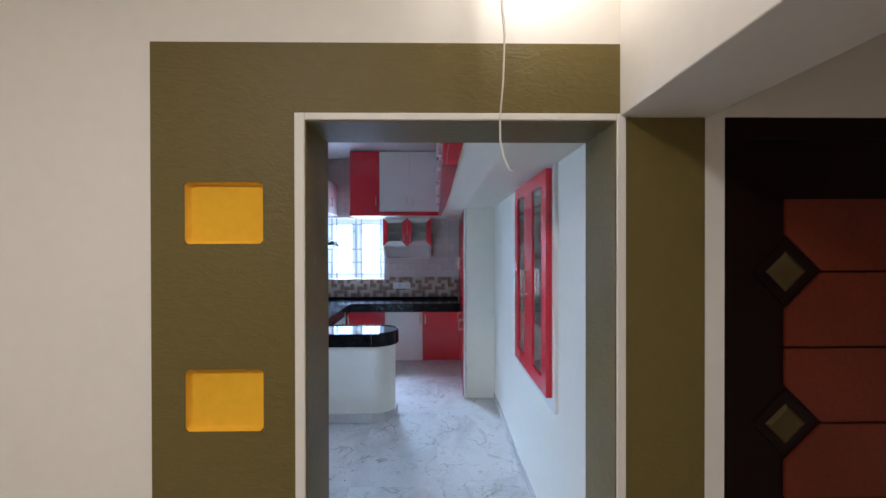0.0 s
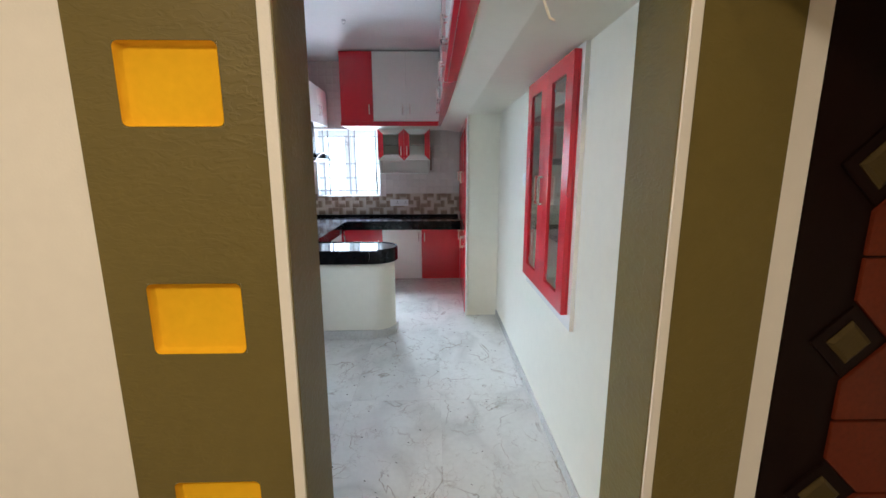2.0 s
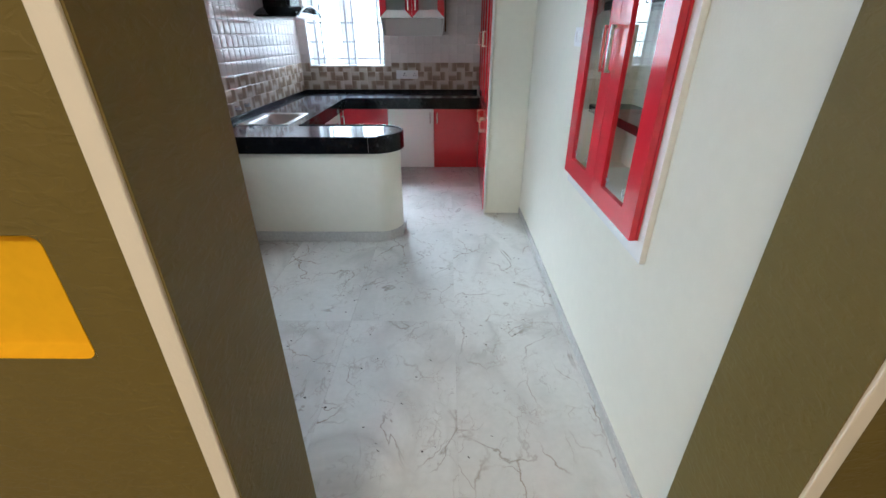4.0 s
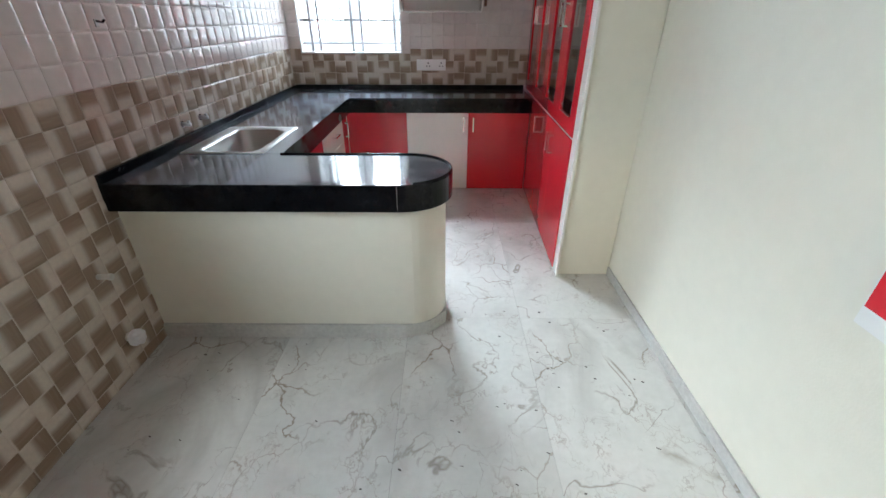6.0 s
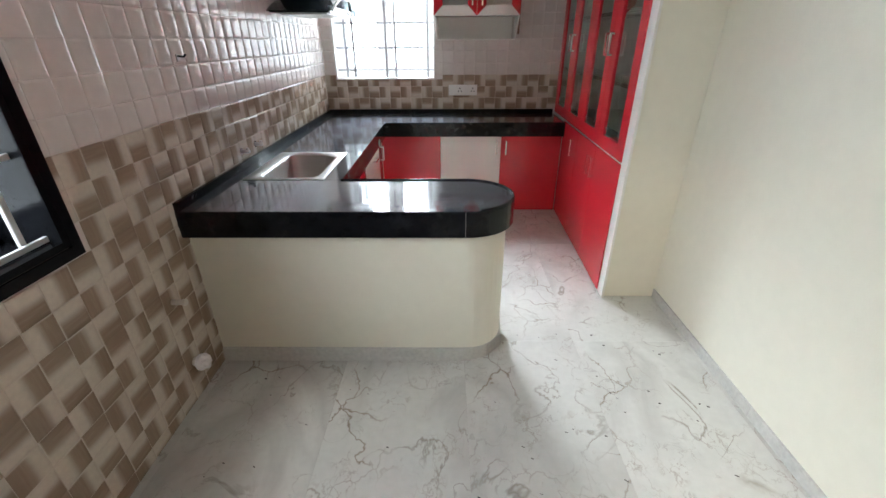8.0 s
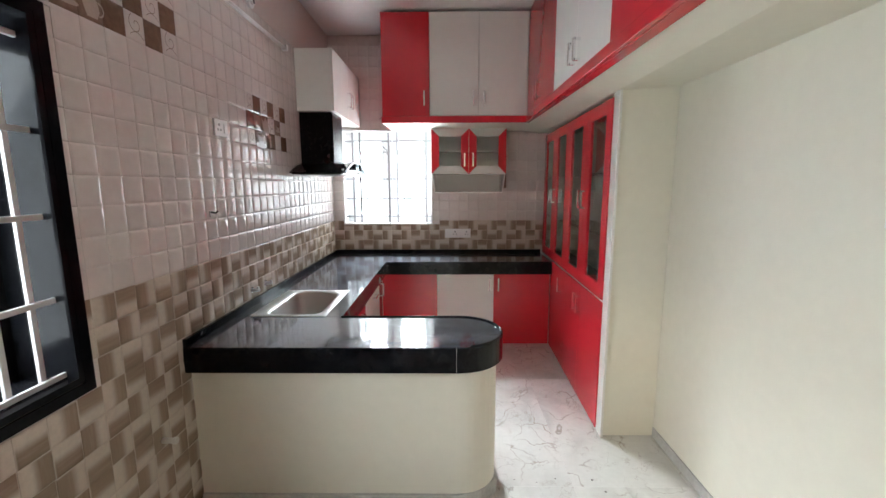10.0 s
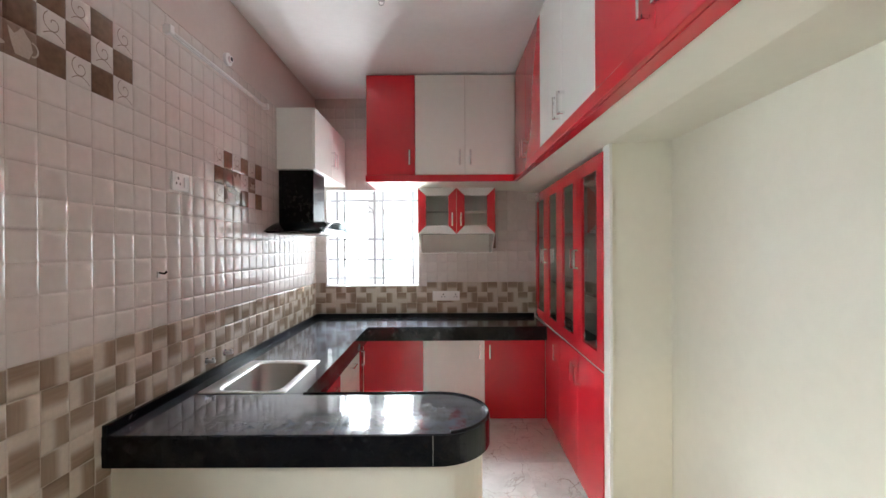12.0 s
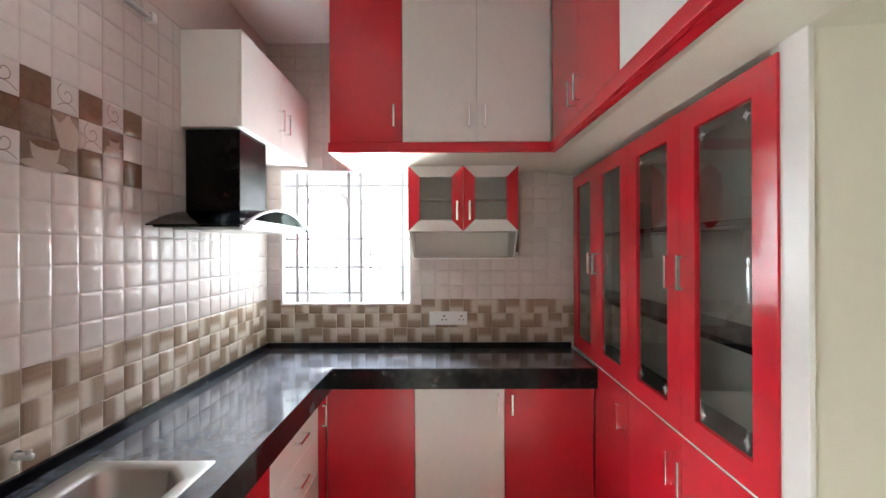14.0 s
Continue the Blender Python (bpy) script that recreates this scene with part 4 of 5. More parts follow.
def cooker_hood():
    Y0, Y1, X1 = 5.395, 6.270, -1.356
    ym = (Y0 + Y1) / 2
    h = thing("cooker_hood", (LEFT, ym, 1.69), "black chimney cooker hood with curved smoked glass canopy", "cooker hood")
    part("duct", box(LEFT + 0.009, 5.680, 1.760, -1.516, 5.985, 2.189, bevel=0.003), BLACKSTEEL, h, "black enamel duct cover")

    def z_at(y):
        return 1.690 + 0.095 * (1 - ((y - ym) / (Y1 - Y0) * 2) ** 2)
    n = 20
    ys = [Y0 + (Y1 - Y0) * k / n for k in range(n + 1)]
    bm = bmesh.new()
    lo = [[bm.verts.new((x, y, z_at(y) + dz)) for y in ys] for x, dz in ((LEFT + 0.010, 0.0), (X1, 0.0))]
    hi = [[bm.verts.new((x, y, z_at(y) + dz)) for y in ys] for x, dz in ((LEFT + 0.010, 0.006), (X1, 0.006))]
    for k in range(n):
        bm.faces.new((lo[0][k], lo[0][k + 1], lo[1][k + 1], lo[1][k]))
        bm.faces.new((hi[0][k], hi[0][k + 1], hi[1][k + 1], hi[1][k]))
        for s in (0, 1):
            bm.faces.new((lo[s][k], lo[s][k + 1], hi[s][k + 1], hi[s][k]))
    for e in (0, n):
        bm.faces.new((lo[0][e], lo[1][e], hi[1][e], hi[0][e]))
    part("canopy", bm, SMOKE, h, "curved smoked glass canopy")
    xb = X1 - 0.030
    ys2 = [y for y in ys if Y0 + 0.03 <= y <= Y1 - 0.03]
    pts = [(y, z_at(y) - 0.004) for y in ys2]
    part("body", prism([(ys2[0], 1.684)] + pts + [(ys2[-1], 1.684)], "x", LEFT + 0.012, -1.525), BLACKSTEEL, h, "black enamel hood body")
    part("tray", box(-1.524, ys2[0], 1.684, xb - 0.0125, ys2[-1], 1.700, bevel=0.002), BLACKSTEEL, h, "black enamel lower tray")
    part("canopy_rim", tube([(X1, y, z_at(y) + 0.003) for y in ys], 0.007, None, 8), STEEL, h, "polished edge of the glass canopy", True)
    part("front_panel", box(xb - 0.0115, ys2[0], 1.682, xb, ys2[-1], 1.722, bevel=0.002), STEEL, h, "steel control strip")
    for k in range(4):
        part("button", cyl((xb, ym + 0.10 + 0.035 * k, 1.702), "x", 0.009, 0.006, None, 12), CHROME, h)
    part("grease_filter", box(LEFT + 0.05, Y0 + 0.12, 1.676, xb - 0.04, Y1 - 0.12, 1.684, bevel=0.002), STEEL, h, "steel grease filter")


cooker_hood()


def glass_cabinet():
    """A small hanging cabinet: mitred red and white door frames, glass panes and an open shelf below."""
    Y = 6.395
    c = thing("hanging_cabinet", (-0.36, BACK, 1.51), "small red and white wall cabinet with glass doors and open shelf", "cabinet")
    x0, xm, x1, z0, z1 = -0.734, -0.361, 0.012, 1.702, 2.146
    part("body", boxes((x0, Y + 0.021, z0, x0 + 0.015, BACK - 0.01, z1), (x1 - 0.015, Y + 0.021, z0, x1, BACK - 0.01, z1), (x0 + 0.015, Y + 0.021, z1 - 0.015, x1 - 0.015, BACK - 0.01, z1), (x0 + 0.015, Y + 0.021, z0, x1 - 0.015, BACK - 0.01, z0 + 0.015), (x0 + 0.015, BACK - 0.018, z0 + 0.015, x1 - 0.015, BACK - 0.01, z1 - 0.015)), WHITE, c)
    part("shelf", box(x0 + 0.016, Y + 0.05, 1.925, x1 - 0.016, BACK - 0.019, 1.937), WHITE, c)
    for a, b, hs in ((x0, xm, 1), (xm, x1, -1)):
        a, b = a + 0.001, b - 0.001
        pa, pb, pz0, pz1 = a + 0.078, b - 0.078, z0 + 0.080, z1 - 0.078
        d = part("door", prism([(a, z0), (pa, pz0), (pa, pz1), (a, z1)], "y", Y, Y + 0.018, bevel=0.0012), RED, c, "red and white glazed door")
        part("stile", prism([(b, z0), (pb, pz0), (pb, pz1), (b, z1)], "y", Y, Y + 0.018, bevel=0.0012), RED, d)
        for za, pz in ((z0, pz0), (z1, pz1)):
            part("rail", prism([(a + 0.001, za), (b - 0.001, za), (pb - 0.001, pz), (pa + 0.001, pz)], "y", Y + 0.001, Y + 0.018, bevel=0.0012), WHITE, d, "white mitred rail")
        p = part("pane", box(pa + 0.001, Y + 0.008, pz0 + 0.001, pb - 0.001, Y + 0.012, pz1 - 0.001), GLASS, d, "clear glass pane")
        p.visible_shadow = False
        d_handle(d, (xm - hs * 0.042, Y, 1.84), (0, -1, 0), UP, 0.13)
    # open shelf whose ends taper downwards
    Yb = BACK - 0.01
    part("shelf_board", box(x0 + 0.030, Y + 0.03, 1.512, x1 - 0.030, Yb, 1.524, bevel=0.002), WHITE, c)
    part("shelf_back", box(x0 + 0.035, Yb - 0.012, 1.525, x1 - 0.035, Yb, z0 - 0.001), WHITE, c)
    for s, xa, xb in ((1, x0, x0 + 0.024), (-1, x1, x1 - 0.024)):
        part("shelf_end", prism([(xa, z0 - 0.001), (xa + s * 0.012, z0 - 0.001), (xb + s * 0.012, 1.5245), (xb, 1.5245)], "y", Y + 0.03, Yb - 0.0125), WHITE, c)
    part("side_board", box(x1 + 0.002, BACK - 0.13, 1.56, x1 + 0.020, BACK - 0.008, 1.90), BROWN, c, "brown unfinished side board")


glass_cabinet()


# ---- kitchen: small wall fittings ----
def tube_light():
    t = thing("tube_light", (LEFT, 5.03, 2.60), "unlit white tube light batten fixed along the tiled wall", "lamp")
    part("batten", box(LEFT + 0.004, 4.345, 2.596, LEFT + 0.022, 5.420, 2.614, bevel=0.003), PLASTIC, t)
    part("tube", cyl((LEFT + 0.028, 4.365, 2.602), "y", 0.007, 1.035, None, 12), PLASTIC, t, "thin glass tube", True)
    for y in (4.330, 5.398):
        part("end_cap", box(LEFT + 0.003, y, 2.583, LEFT + 0.044, y + 0.030, 2.622, bevel=0.003), PLASTIC, t)


tube_light()
b = thing("lamp_holder", (LEFT, 4.905, 2.715), "white batten lamp holder without a bulb on the wall", "lamp")
part("base", cyl((LEFT + 0.003, 4.905, 2.715), "x", 0.038, 0.018, None, 24), PLASTIC, b)
part("socket", cyl((LEFT + 0.021, 4.905, 2.715), "x", 0.019, 0.016, None, 20), PLASTIC, b)
part("opening", cyl((LEFT + 0.0372, 4.905, 2.715), "x", 0.013, 0.001, None, 16), DARKHOLE, b)


def socket_plate(name, x, y, z, axis, w, h, label, dots):
    """A white modular plate; axis is the wall's normal, dots are holes or rockers as (offset along, offset up, width, height, dark)."""
    s = thing(name, (x, y, z), label, "socket" if "socket" in name else "switch")
    sgn = {"W": 1, "E": -1, "N": -1}[axis]

    def slab(u0, u1, v0, v1, d0, d1, bevel=0.0):
        if axis == "N":
            return box(x + u0, y - d1, z + v0, x + u1, y - d0, z + v1, bevel=bevel)
        a, b = sorted((x + sgn * d0, x + sgn * d1))
        return box(a, y + u0, z + v0, b, y + u1, z + v1, bevel=bevel)
    part("plate", slab(-w / 2, w / 2, -h / 2, h / 2, 0.004, 0.016, 0.003), PLASTIC, s)
    for u, v, dw, dh, dark in dots:
        part("hole" if dark else "rocker", slab(u - dw / 2, u + dw / 2, v - dh / 2, v + dh / 2, 0.0155, 0.0165 if dark else 0.020, 0.0 if dark else 0.0015), DARKHOLE if dark else PLASTIC, s)


pins = [(0, 0.016, 0.011, 0.013, True), (-0.014, -0.010, 0.009, 0.011, True), (0.014, -0.010, 0.009, 0.011, True)]
socket_plate("wall_socket", -0.463, BACK - 0.006, 1.077, "N", 0.276, 0.098, "white double socket and switch plate on the tiled end wall", [(u - 0.03, v, w, h, d) for u, v, w, h, d in pins] + [(u + 0.095, v, w * 0.9, h * 0.9, d) for u, v, w, h, d in pins] + [(0.042, 0, 0.034, 0.05, False), (-0.092, 0, 0.05, 0.05, False)])
socket_plate("wall_socket", LEFT + 0.004, 4.438, 1.900, "W", 0.128, 0.088, "white socket and switch plate high on the tiled wall", [(u - 0.022, v, w, h, d) for u, v, w, h, d in pins] + [(0.038, 0, 0.034, 0.05, False)])
socket_plate("switch_plate", RIGHT + 0.002, 3.333, 1.510, "E", 0.150, 0.090, "white switch plate on the cream wall", [(-0.05, 0, 0.034, 0.05, False), (0, 0, 0.034, 0.05, False), (0.05, 0, 0.034, 0.05, False)])


def tap_stub(y, z, length, label, x=LEFT + 0.006):
    t = thing("pipe_stub", (x, y, z), label, "pipe")
    part("flange", cyl((x, y, z), "x", 0.019, 0.006, None, 16), CHROME, t)
    part("pipe", cyl((x + 0.006, y, z), "x", 0.011, length, None, 14), STEEL, t, "", True)
    part("nozzle", tube([(x + length - 0.004, y, z), (x + length - 0.002, y, z + 0.02)], 0.008, None, 10), STEEL, t, "", True)


tap_stub(4.66, 0.955, 0.045, "small chrome tap stub above the sink")
tap_stub(4.85, 0.955, 0.045, "small chrome tap stub above the sink")
hk = thing("wall_hook", (LEFT, 4.288, 1.455), "small dark metal hook in the tiled wall", "hook")
part("plate", box(LEFT + 0.004, 4.278, 1.440, LEFT + 0.010, 4.298, 1.470, bevel=0.002), STEEL, hk)
part("prong", tube([(LEFT + 0.010, 4.288, 1.462), (LEFT + 0.035, 4.288, 1.458), (LEFT + 0.045, 4.288, 1.468)], 0.005, None, 8), BLACKSTEEL, hk, "", True)
pp = thing("waste_pipe", (LEFT, 3.780, 0.518), "grey capped plastic pipe end sticking out of the tiles", "pipe")
part("pipe", cyl((LEFT + 0.002, 3.780, 0.518), "x", 0.012, 0.052, None, 16), GREYPLASTIC, pp, "", True)
part("cap", cyl((LEFT + 0.054, 3.780, 0.518), "x", 0.015, 0.012, None, 16), GREYPLASTIC, pp)


def crumpled(c, size, seed, squash=(1, 1, 1)):
    rnd = random.Random(seed)
    bm = bmesh.new()
    bmesh.ops.create_icosphere(bm, subdivisions=3, radius=1.0)
    for v in bm.verts:
        k = 1 + 0.35 * noise.noise(v.co * 2.1 + Vector((seed, 0, 0))) + 0.18 * abs(noise.noise(v.co * 5.0 + Vector((0, seed, 0)))) + rnd.uniform(-0.03, 0.03)
        v.co = Vector((c[0] + v.co.x * k * size * squash[0], c[1] + v.co.y * k * size * squash[1], c[2] + v.co.z * k * size * squash[2]))
    return bm


tp = thing("wrapped_pipe_end", (LEFT, 3.788, 0.182), "pipe end wrapped in crumpled pale tape at the tiled wall", "pipe")
part("pipe", cyl((LEFT + 0.002, 3.788, 0.182), "x", 0.020, 0.035, None, 16), GREYPLASTIC, tp)
part("wrapping", crumpled((LEFT + 0.042, 3.788, 0.178), 0.036, 3), BAG, tp, "crumpled pale tape")
part("tail", prism([(3.815, 0.180), (3.842, 0.168), (3.835, 0.136), (3.806, 0.148)], "x", LEFT + 0.012, LEFT + 0.020, bevel=0.002), BAG, tp)
wr = solo("loose_wire", tube([(-1.22, BACK - 0.008, 2.52), (-1.205, BACK - 0.05, 2.50), (-1.235, BACK - 0.04, 2.40), (-1.25, BACK - 0.02, 2.30), (-1.275, BACK - 0.03, 2.27)], 0.004, None, 6), DARKHOLE, "thin dark wire end coming out of the wall", "wire", smooth=True)


hk = thing("ceiling_hook", (-0.862, 4.95, CEIL), "small metal hook ring in the white ceiling", "hook")
part("plate", cyl((-0.862, 4.95, CEIL - 0.005), "z", 0.022, 0.005, None, 20), STEEL, hk)
part("ring", tube([(-0.862 + 0.016 * math.cos(a), 4.95, CEIL - 0.022 + 0.016 * math.sin(a)) for a in (math.pi * k / 8 for k in range(17))], 0.003, None, 6), STEEL, hk)

# ---- outside, as far as the windows show ----
solo("ground", boxes((-60, -60, -0.45, 60, 60, -0.25)), mat("pale_concrete_yard", (0.42, 0.41, 0.39), 0.85, vary=0.15, bump=0.2), "bare concrete yard around the house", "ground", "structure")
solo("compound_wall", boxes((-4.7, -2.0, -0.25, -4.55, 12.0, 1.55), bevel=0.01), mat("weathered_white_wall", (0.62, 0.62, 0.61), 0.8, vary=0.18, scale=3, bump=0.3), "weathered white boundary wall outside the window", "wall", "structure")


# ---- kitchen: clutter on the floor by the passage ----
def carton():
    c = thing("carton", (-1.4, 1.85, 0), "open cardboard carton with glossy coated flaps standing on the floor", "box")
    x0, x1, y0, y1, h = -1.56, -0.86, 1.700, 1.985, 0.575
    part("side", boxes((x0, y0, 0, x1, y0 + 0.005, h), (x0, y1 - 0.005, 0, x1, y1, h), (x0, y0 + 0.005, 0, x0 + 0.005, y1 - 0.005, h), (x1 - 0.005, y0 + 0.005, 0, x1, y1 - 0.005, h), (x0 + 0.005, y0 + 0.005, 0, x1 - 0.005, y1 - 0.005, 0.005)), CARD, c)
    bm = bmesh.new()
    lo = [(-1.56, 1.987, 0.575), (-0.93, 1.987, 0.575), (-0.849, 2.216, 0.580), (-1.12, 2.222, 0.605), (-1.54, 2.218, 0.640)]
    a = [bm.verts.new(p) for p in lo]
    b = [bm.verts.new((x, y, z + 0.005)) for x, y, z in lo]
    bm.faces.new(a)
    bm.faces.new(b)
    for i in range(5):
        bm.faces.new((a[i], a[(i + 1) % 5], b[(i + 1) % 5], b[i]))
    part("flap", bm, COATED, c, "glossy pale coated flap")
    bm = bmesh.new()
    lo = [(-0.865, 1.80, 0.572), (-0.865, 1.984, 0.572), (-0.805, 2.040, 0.740), (-0.86, 1.84, 0.70)]
    a = [bm.verts.new(p) for p in lo]
    b = [bm.verts.new((x + 0.005, y, z + 0.001)) for x, y, z in lo]
    bm.faces.new(a)
    bm.faces.new(b)
    for i in range(4):
        bm.faces.new((a[i], a[(i + 1) % 4], b[(i + 1) % 4], b[i]))
    part("side_flap", bm, CARD, c, "raw brown cardboard flap")


carton()
bg = thing("plastic_bag", (-0.93, 2.30, 0), "crumpled white plastic bag with dark print lying on the floor", "bag")
part("film", crumpled((-0.93, 2.29, 0.075), 0.145, 9, (1.0, 1.0, 0.48)), BAG, bg)
part("print", boxes(*[(-0.90 + 0.012 * k, 2.345 - 0.02 * k, 0.1400, -0.875 + 0.012 * k, 2.355 - 0.02 * k, 0.1420) for k in range(4)]), INK, bg, "row of dark printed marks")


def debris():
    rnd = random.Random(21)
    bm = bmesh.new()
    spots = [(-1.05, 2.50, 0.026), (-1.27, 2.86, 0.018)] + [(rnd.uniform(-1.6, 0.6), rnd.uniform(2.0, 4.3), rnd.uniform(0.004, 0.009)) for _ in range(110)]
    for x, y, r in spots:
        if y > 3.95 and x < -0.25:
            continue
        a = rnd.uniform(0, math.pi)
        f = rnd.uniform(0.25, 0.7)
        ring = [(x + r * math.cos(a + t) * (1 if i % 2 else 0.8), y + r * f * math.sin(a * 0.5 + t)) for i, t in enumerate((0, 1.2, 2.4, 3.6, 4.9))]
        lo = [bm.verts.new((p, q, 0.0)) for p, q in ring]
        hi = [bm.verts.new((p, q, 0.0025)) for p, q in ring]
        bm.faces.new(hi)
        for i in range(5):
            bm.faces.new((lo[i], lo[(i + 1) % 5], hi[(i + 1) % 5], hi[i]))
    solo("floor_debris", bm, CHIP, "small dark chips and flakes scattered on the tiles", "debris", "stuff")


debris()

# ---- floor tiles ----
TX, TY = 0.62, 1.245
xs = [0.097 + TX * k for k in range(-4, 3)]
ys = [2.92 + TY * k for k in range(-2, 5)]
for x0 in xs:
    for y0 in ys:
        a, b, c, d = max(x0, LEFT), max(y0, DIVIDE + 0.006), min(x0 + TX, RIGHT + 0.1), min(y0 + TY, BACK)
        if c - a > 0.02 and d - b > 0.02:
            part("floor_tile", box(a + 0.0004, b + 0.0004, -0.008, c - 0.0004, d - 0.0004, 0.0, bevel=0.0003, seg=1), MARBLE, floor)


# ---- wall tiles ----
def tile_points(w, h, d=0.0060):
    """A cushioned tile cell: steep edge, then a face that swells a little to the middle."""
    pts, faces = [], []
    k = min(1.0, min(w, h) / 0.08)
    for inset, depth in ((0.0003, 0.0), (0.0006, 0.0026), (0.0090 * k, d - 0.0010), (0.026 * k, d)):
        pts += [(-w / 2 + inset, -h / 2 + inset, depth), (w / 2 - inset, -h / 2 + inset, depth), (w / 2 - inset, h / 2 - inset, depth), (-w / 2 + inset, h / 2 - inset, depth)]
    for r in range(3):
        for i in range(4):
            j = (i + 1) % 4
            faces.append((4 * r + i, 4 * r + j, 4 * r + 4 + j, 4 * r + 4 + i))
    faces.append((12, 13, 14, 15))
    return pts, faces


def oriented(pts, wall):
    """West wall: along is +y, out is +x. North wall: along is +x, out is -y."""
    return [(d, u, v) if wall == "W" else (u, -d, v) for u, v, d in pts]


def tile_mesh(name, wall, w, h, material):
    pts, faces = tile_points(w, h)
    me = bpy.data.meshes.new(name)
    fs = [f[::-1] for f in faces] if wall == "W" else faces
    me.from_pydata(oriented(pts, wall), [], fs if wall == "W" else [f for f in faces])
    bm = bmesh.new()
    bm.from_mesh(me)
    bmesh.ops.recalc_face_normals(bm, faces=bm.faces[:])
    out = Vector((1, 0, 0)) if wall == "W" else Vector((0, -1, 0))
    bm.faces.ensure_lookup_table()
    if bm.faces[-1].normal.dot(out) < 0:
        bmesh.ops.reverse_faces(bm, faces=bm.faces[:])
    bm.to_mesh(me)
    bm.free()
    for p in me.polygons[8:]:
        p.use_smooth = True
    me.materials.append(material)
    return me


DECOR_W = {}
for c, r, k in ((0, 8, "d"), (2, 8, "d"), (4, 8, "d"), (-1, 7, "d"), (2, 6, "d"), (4, 6, "d"), (1, 8, "s"), (-1, 8, "s"), (-1, 6, "s"), (2, 7, "s"), (3, 8, "s"), (0, 7, "m"), (1, 7, "m"), (0, 6, "m"), (1, 6, "m"), (3, 7, "m"),
                (-13, 9, "m"), (-12, 9, "m"), (-11, 9, "d"), (-10, 9, "s"), (-9, 9, "d"), (-8, 9, "s"), (-13, 10, "d"), (-12, 10, "d"), (-11, 10, "s"), (-10, 10, "d"), (-9, 10, "s"), (-8, 10, "d"),
                (-13, 11, "d"), (-12, 11, "s"), (-11, 11, "d"), (-10, 11, "s"), (-9, 11, "d"), (-8, 11, "s")):
    DECOR_W[c, r] = k


def clad(wall, parent, col0, c_range, r_range, u_lim, v_top, holes, near):
    """Covers a wall with cells. Cells within near are pieces of their own; the rest is joined."""
    kinds = {"light": TILE, "weave": WEAVE_W if wall == "W" else WEAVE_N, "d": DECOR, "m": DECORMID, "s": TILE}
    shared, rest = {}, {}
    for c in c_range:
        for r in r_range:
            u0, u1, v0, v1 = col0 + c * PU, col0 + (c + 1) * PU, ROW0 + r * PV, ROW0 + (r + 1) * PV
            u0, u1, v0, v1 = max(u0, u_lim[0]), min(u1, u_lim[1]), max(v0, 0.0), min(v1, v_top)
            for h in holes:
                if u0 < h[1] and u1 > h[0] and v0 < h[3] and v1 > h[2]:
                    if v0 >= h[2] and v1 <= h[3]:
                        if u0 < h[0]:
                            u1 = min(u1, h[0])
                        elif u1 > h[1]:
                            u0 = max(u0, h[1])
                        else:
                            u1 = u0
                    elif u0 >= h[0] and u1 <= h[1]:
                        if v0 < h[2]:
                            v1 = min(v1, h[2])
                        elif v1 > h[3]:
                            v0 = max(v0, h[3])
                    else:
                        if v0 < h[2]:
                            v1 = min(v1, h[2])
                        elif v1 > h[3]:
                            v0 = max(v0, h[3])
            if u1 - u0 < 0.012 or v1 - v0 < 0.012:
                continue
            kind = DECOR_W.get((c, r)) if wall == "W" else None
            kind = kind or ("weave" if r < 0 else "light")
            uc, vc = (u0 + u1) / 2, (v0 + v1) / 2
            w, h = round(u1 - u0, 4), round(v1 - v0, 4)
            centre = (LEFT, uc, vc) if wall == "W" else (uc, BACK, vc)
            if near(c, r):
                key = (kind, w, h)
                if key not in shared:
                    shared[key] = tile_mesh("tile", wall, w, h, kinds[kind])
                ob = new("tile", shared[key])
                ob.location = centre
                ob.rotation_euler = (0, random.gauss(0, 0.0022), random.gauss(0, 0.0022)) if wall == "W" else (random.gauss(0, 0.0022), 0, random.gauss(0, 0.0022))
                ob.parent = parent
            else:
                pts, faces = tile_points(w, h)
                vs, fs = rest.setdefault(kind, ([], []))
                n = len(vs)
                tu, tv = random.gauss(0, 0.0022), random.gauss(0, 0.0022)
                vs += [tuple(Vector(centre) + Vector(p)) for p in oriented([(u, v, d + u * tu + v * tv) for u, v, d in pts], wall)]
                fs += [tuple(n + i for i in f) for f in faces]
    for kind, (vs, fs) in rest.items():
        me = bpy.data.meshes.new("tiles")
        me.from_pydata(vs, [], fs)
        bm = bmesh.new()
        bm.from_mesh(me)
        bmesh.ops.recalc_face_normals(bm, faces=bm.faces[:])
        out = Vector((1, 0, 0)) if wall == "W" else Vector((0, -1, 0))
        bmesh.ops.reverse_faces(bm, faces=[f for f in bm.faces if f.normal.dot(out) < -0.05])
        bm.to_mesh(me)
        bm.free()
        for k, p in enumerate(me.polygons):
            p.use_smooth = k % 13 >= 8
        me.materials.append(kinds[kind])
        ob = new("tiles", me)
        ob.parent = parent
        tagged(ob, kind="stuff")


clad("W", wall_w, COL0, range(-31, 18), range(-12, 14), (DIVIDE, BACK), ROW0 + 14 * PV, [(WY0 - 0.036, WY1 + 0.036, WZ0 - 0.040, WZ1 + 0.028)], lambda c, r: -13 <= c <= 2 and -6 <= r <= 11)
clad("N", wall_n, LEFT, range(0, 26), range(-3, 19), (LEFT, 0.80), CEIL, [(NX0, NX1, NZ0, NZ1)], lambda c, r: r <= 6 and c < 22)


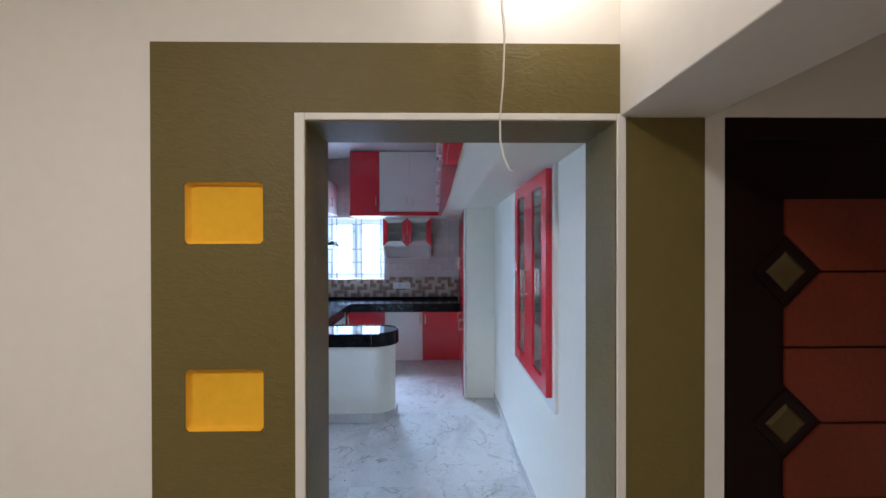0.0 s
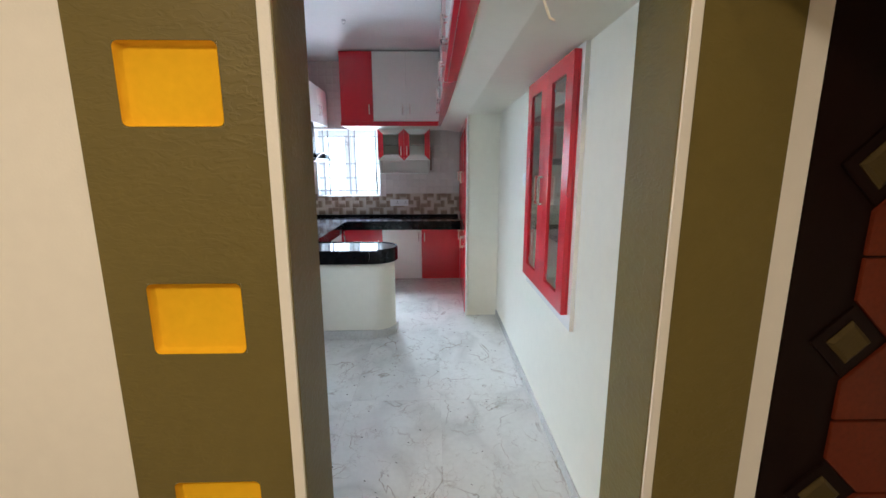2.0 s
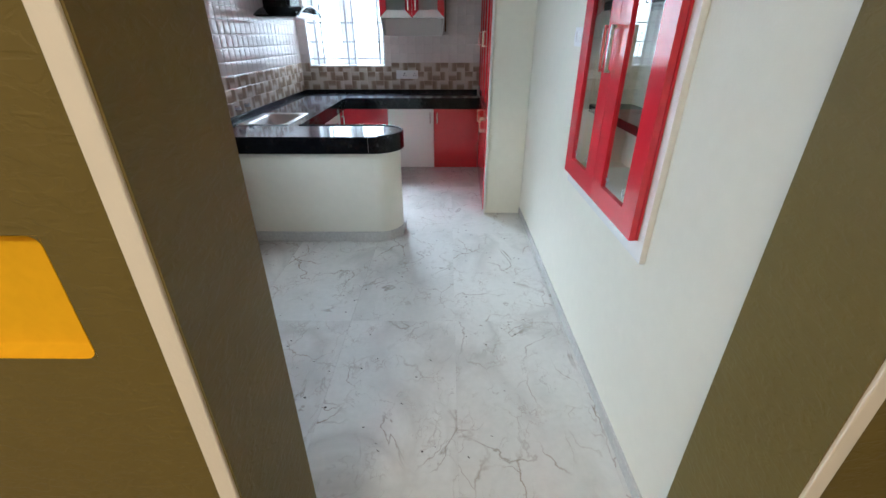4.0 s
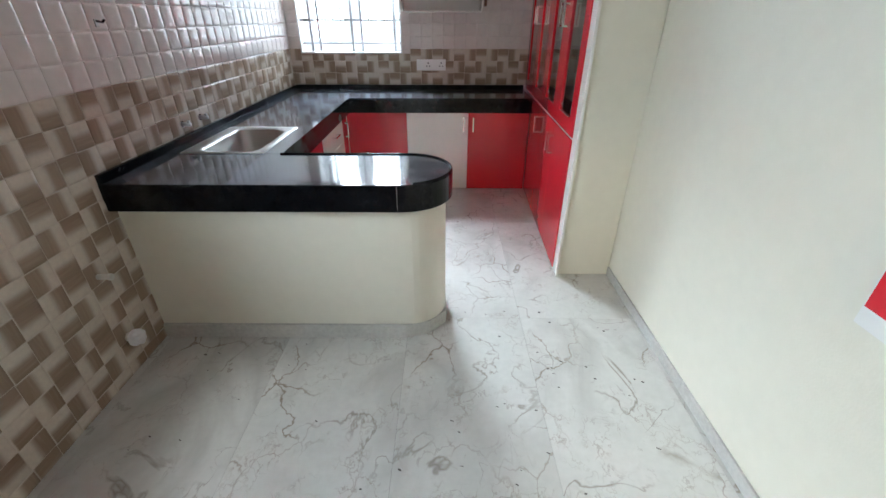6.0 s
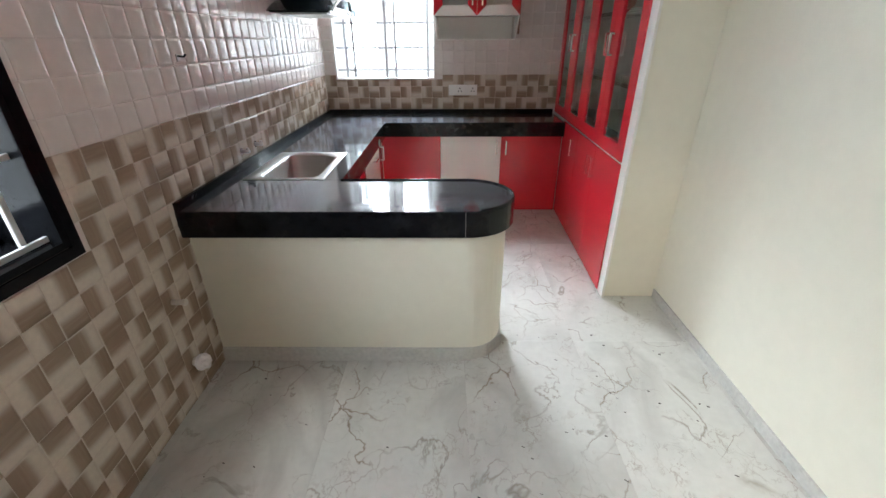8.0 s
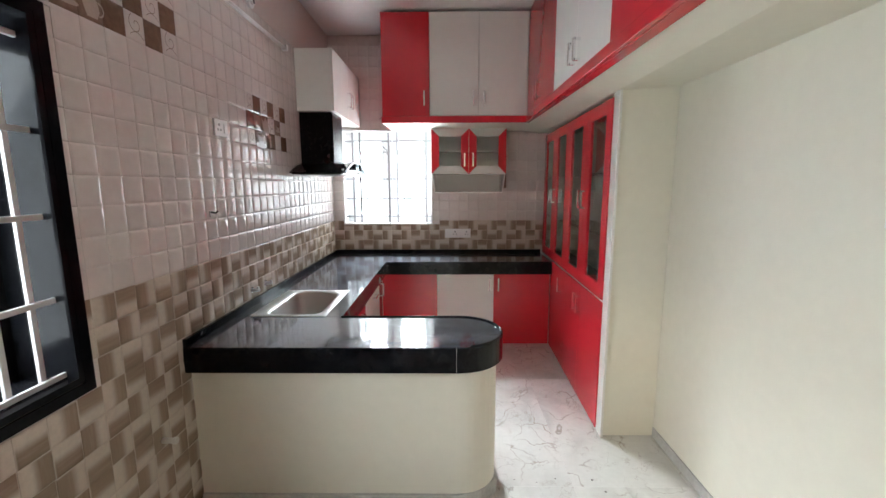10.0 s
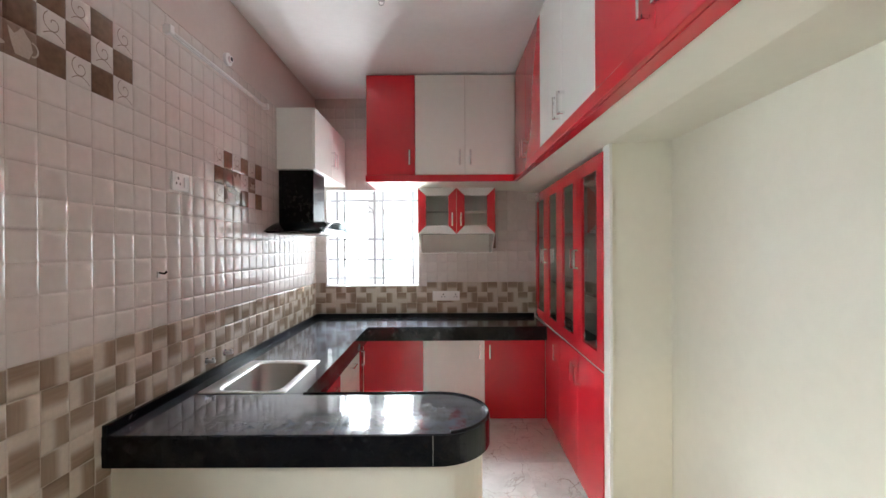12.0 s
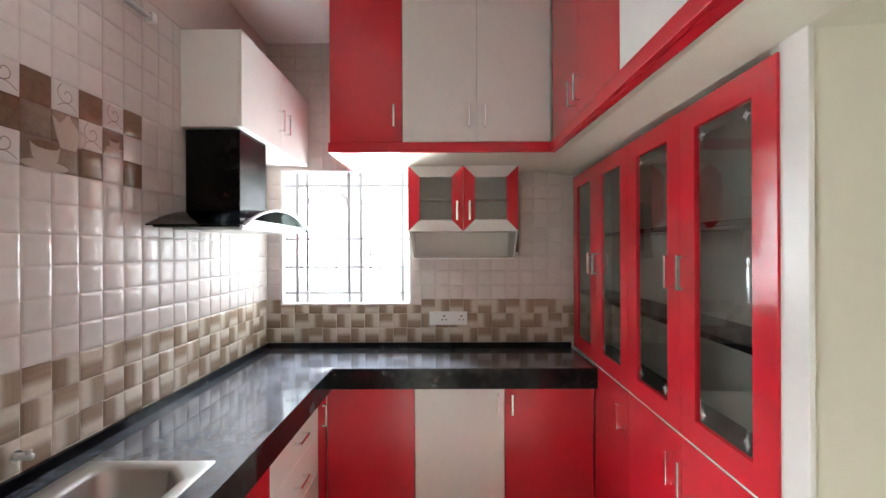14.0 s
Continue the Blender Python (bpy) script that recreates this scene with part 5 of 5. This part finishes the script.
# prints on the picture tiles: scrolls, cups and a pot
def ribbon(pts, width, x):
    bm = bmesh.new()
    last = None
    for i, (y, z) in enumerate(pts):
        y2, z2 = pts[min(i + 1, len(pts) - 1)]
        y1, z1 = pts[max(i - 1, 0)]
        d = Vector((y2 - y1, z2 - z1)).normalized() * width
        pair = (bm.verts.new((x, y - d.y, z + d.x)), bm.verts.new((x, y + d.y, z - d.x)))
        if last:
            bm.faces.new((last[0], last[1], pair[1], pair[0]))
        last = pair
    return bm


PX_FACE = LEFT + 0.0070
for (c, r), k in DECOR_W.items():
    if k != "s":
        continue
    yc, zc = COL0 + (c + 0.5) * PU, ROW0 + (r + 0.5) * PV
    flip = -1 if (c + r) % 2 else 1
    spiral = [(yc + flip * (0.006 + 0.0044 * t) * math.cos(t), zc + 0.010 + (0.006 + 0.0044 * t) * math.sin(t)) for t in (0.35 * i for i in range(22))]
    part("scroll_print", join(ribbon(spiral, 0.0016, PX_FACE), ribbon([(yc - flip * 0.04 + flip * 0.075 * s, zc - 0.038 + 0.02 * math.sin(3 * s)) for s in (0.1 * i for i in range(11))], 0.0014, PX_FACE)), PRINTDARK, wall_w, "thin scroll print on the tile")


def cup(y, z, s):
    oval = [(y + s * 0.075 * math.cos(a), z - s * 0.040 + s * 0.016 * math.sin(a)) for a in (math.pi * k / 10 for k in range(20))]
    part("saucer_print", prism(oval, "x", PX_FACE, PX_FACE + 0.0004), PRINT, wall_w, "pale printed saucer")
    bowl = [(y - s * 0.048, z + s * 0.022), (y - s * 0.040, z - s * 0.020), (y - s * 0.022, z - s * 0.038), (y + s * 0.022, z - s * 0.038), (y + s * 0.040, z - s * 0.020), (y + s * 0.048, z + s * 0.022)]
    part("cup_print", prism(bowl, "x", PX_FACE + 0.0005, PX_FACE + 0.0009), PRINT, wall_w, "pale printed cup")
    brim = [(y + s * 0.044 * math.cos(a), z + s * 0.022 + s * 0.013 * math.sin(a)) for a in (math.pi * k / 10 for k in range(20))]
    part("coffee_print", prism(brim, "x", PX_FACE + 0.0010, PX_FACE + 0.0013), DECOR, wall_w, "dark printed coffee")


def pot(y, z, s):
    out = [(y - 0.030 * s, z - 0.060 * s), (y + 0.030 * s, z - 0.060 * s), (y + 0.048 * s, z - 0.020 * s), (y + 0.038 * s, z + 0.025 * s), (y + 0.018 * s, z + 0.045 * s), (y + 0.006 * s, z + 0.062 * s), (y - 0.006 * s, z + 0.062 * s), (y - 0.018 * s, z + 0.045 * s), (y - 0.034 * s, z + 0.028 * s), (y - 0.062 * s, z + 0.050 * s), (y - 0.056 * s, z + 0.020 * s), (y - 0.046 * s, z - 0.020 * s)]
    turn = [0.1 * math.pi * k for k in range(20)]
    belly = [(y + s * 0.046 * math.cos(a), z - s * 0.016 + s * (0.050 if math.sin(a) > 0 else 0.044) * math.sin(a)) for a in turn]
    part("pot_belly_print", prism(belly, "x", PX_FACE + 0.0005, PX_FACE + 0.0008), PRINT, wall_w, "pale printed coffee pot belly")
    arc = [(y + s * (0.042 + 0.030 * math.sin(a)), z - s * 0.010 + s * 0.032 * math.cos(a)) for a in (0.1 * math.pi * k for k in range(11))]
    part("pot_handle_print", ribbon(arc, 0.004 * s, PX_FACE + 0.0006), PRINT, wall_w, "pale printed coffee pot handle")
    part("pot_print", prism(out, "x", PX_FACE, PX_FACE + 0.0004), PRINT, wall_w, "pale printed coffee pot")


cup(COL0 + 0.75 * PU, ROW0 + 6.55 * PV, 1.1)
pot(COL0 + 1.55 * PU, ROW0 + 7.35 * PV, 0.95)
cup(COL0 + 3.5 * PU, ROW0 + 7.5 * PV, 0.55)
cup(COL0 - 12.5 * PU, ROW0 + 9.55 * PV, 0.7)
pot(COL0 - 11.5 * PU, ROW0 + 9.5 * PV, 0.7)
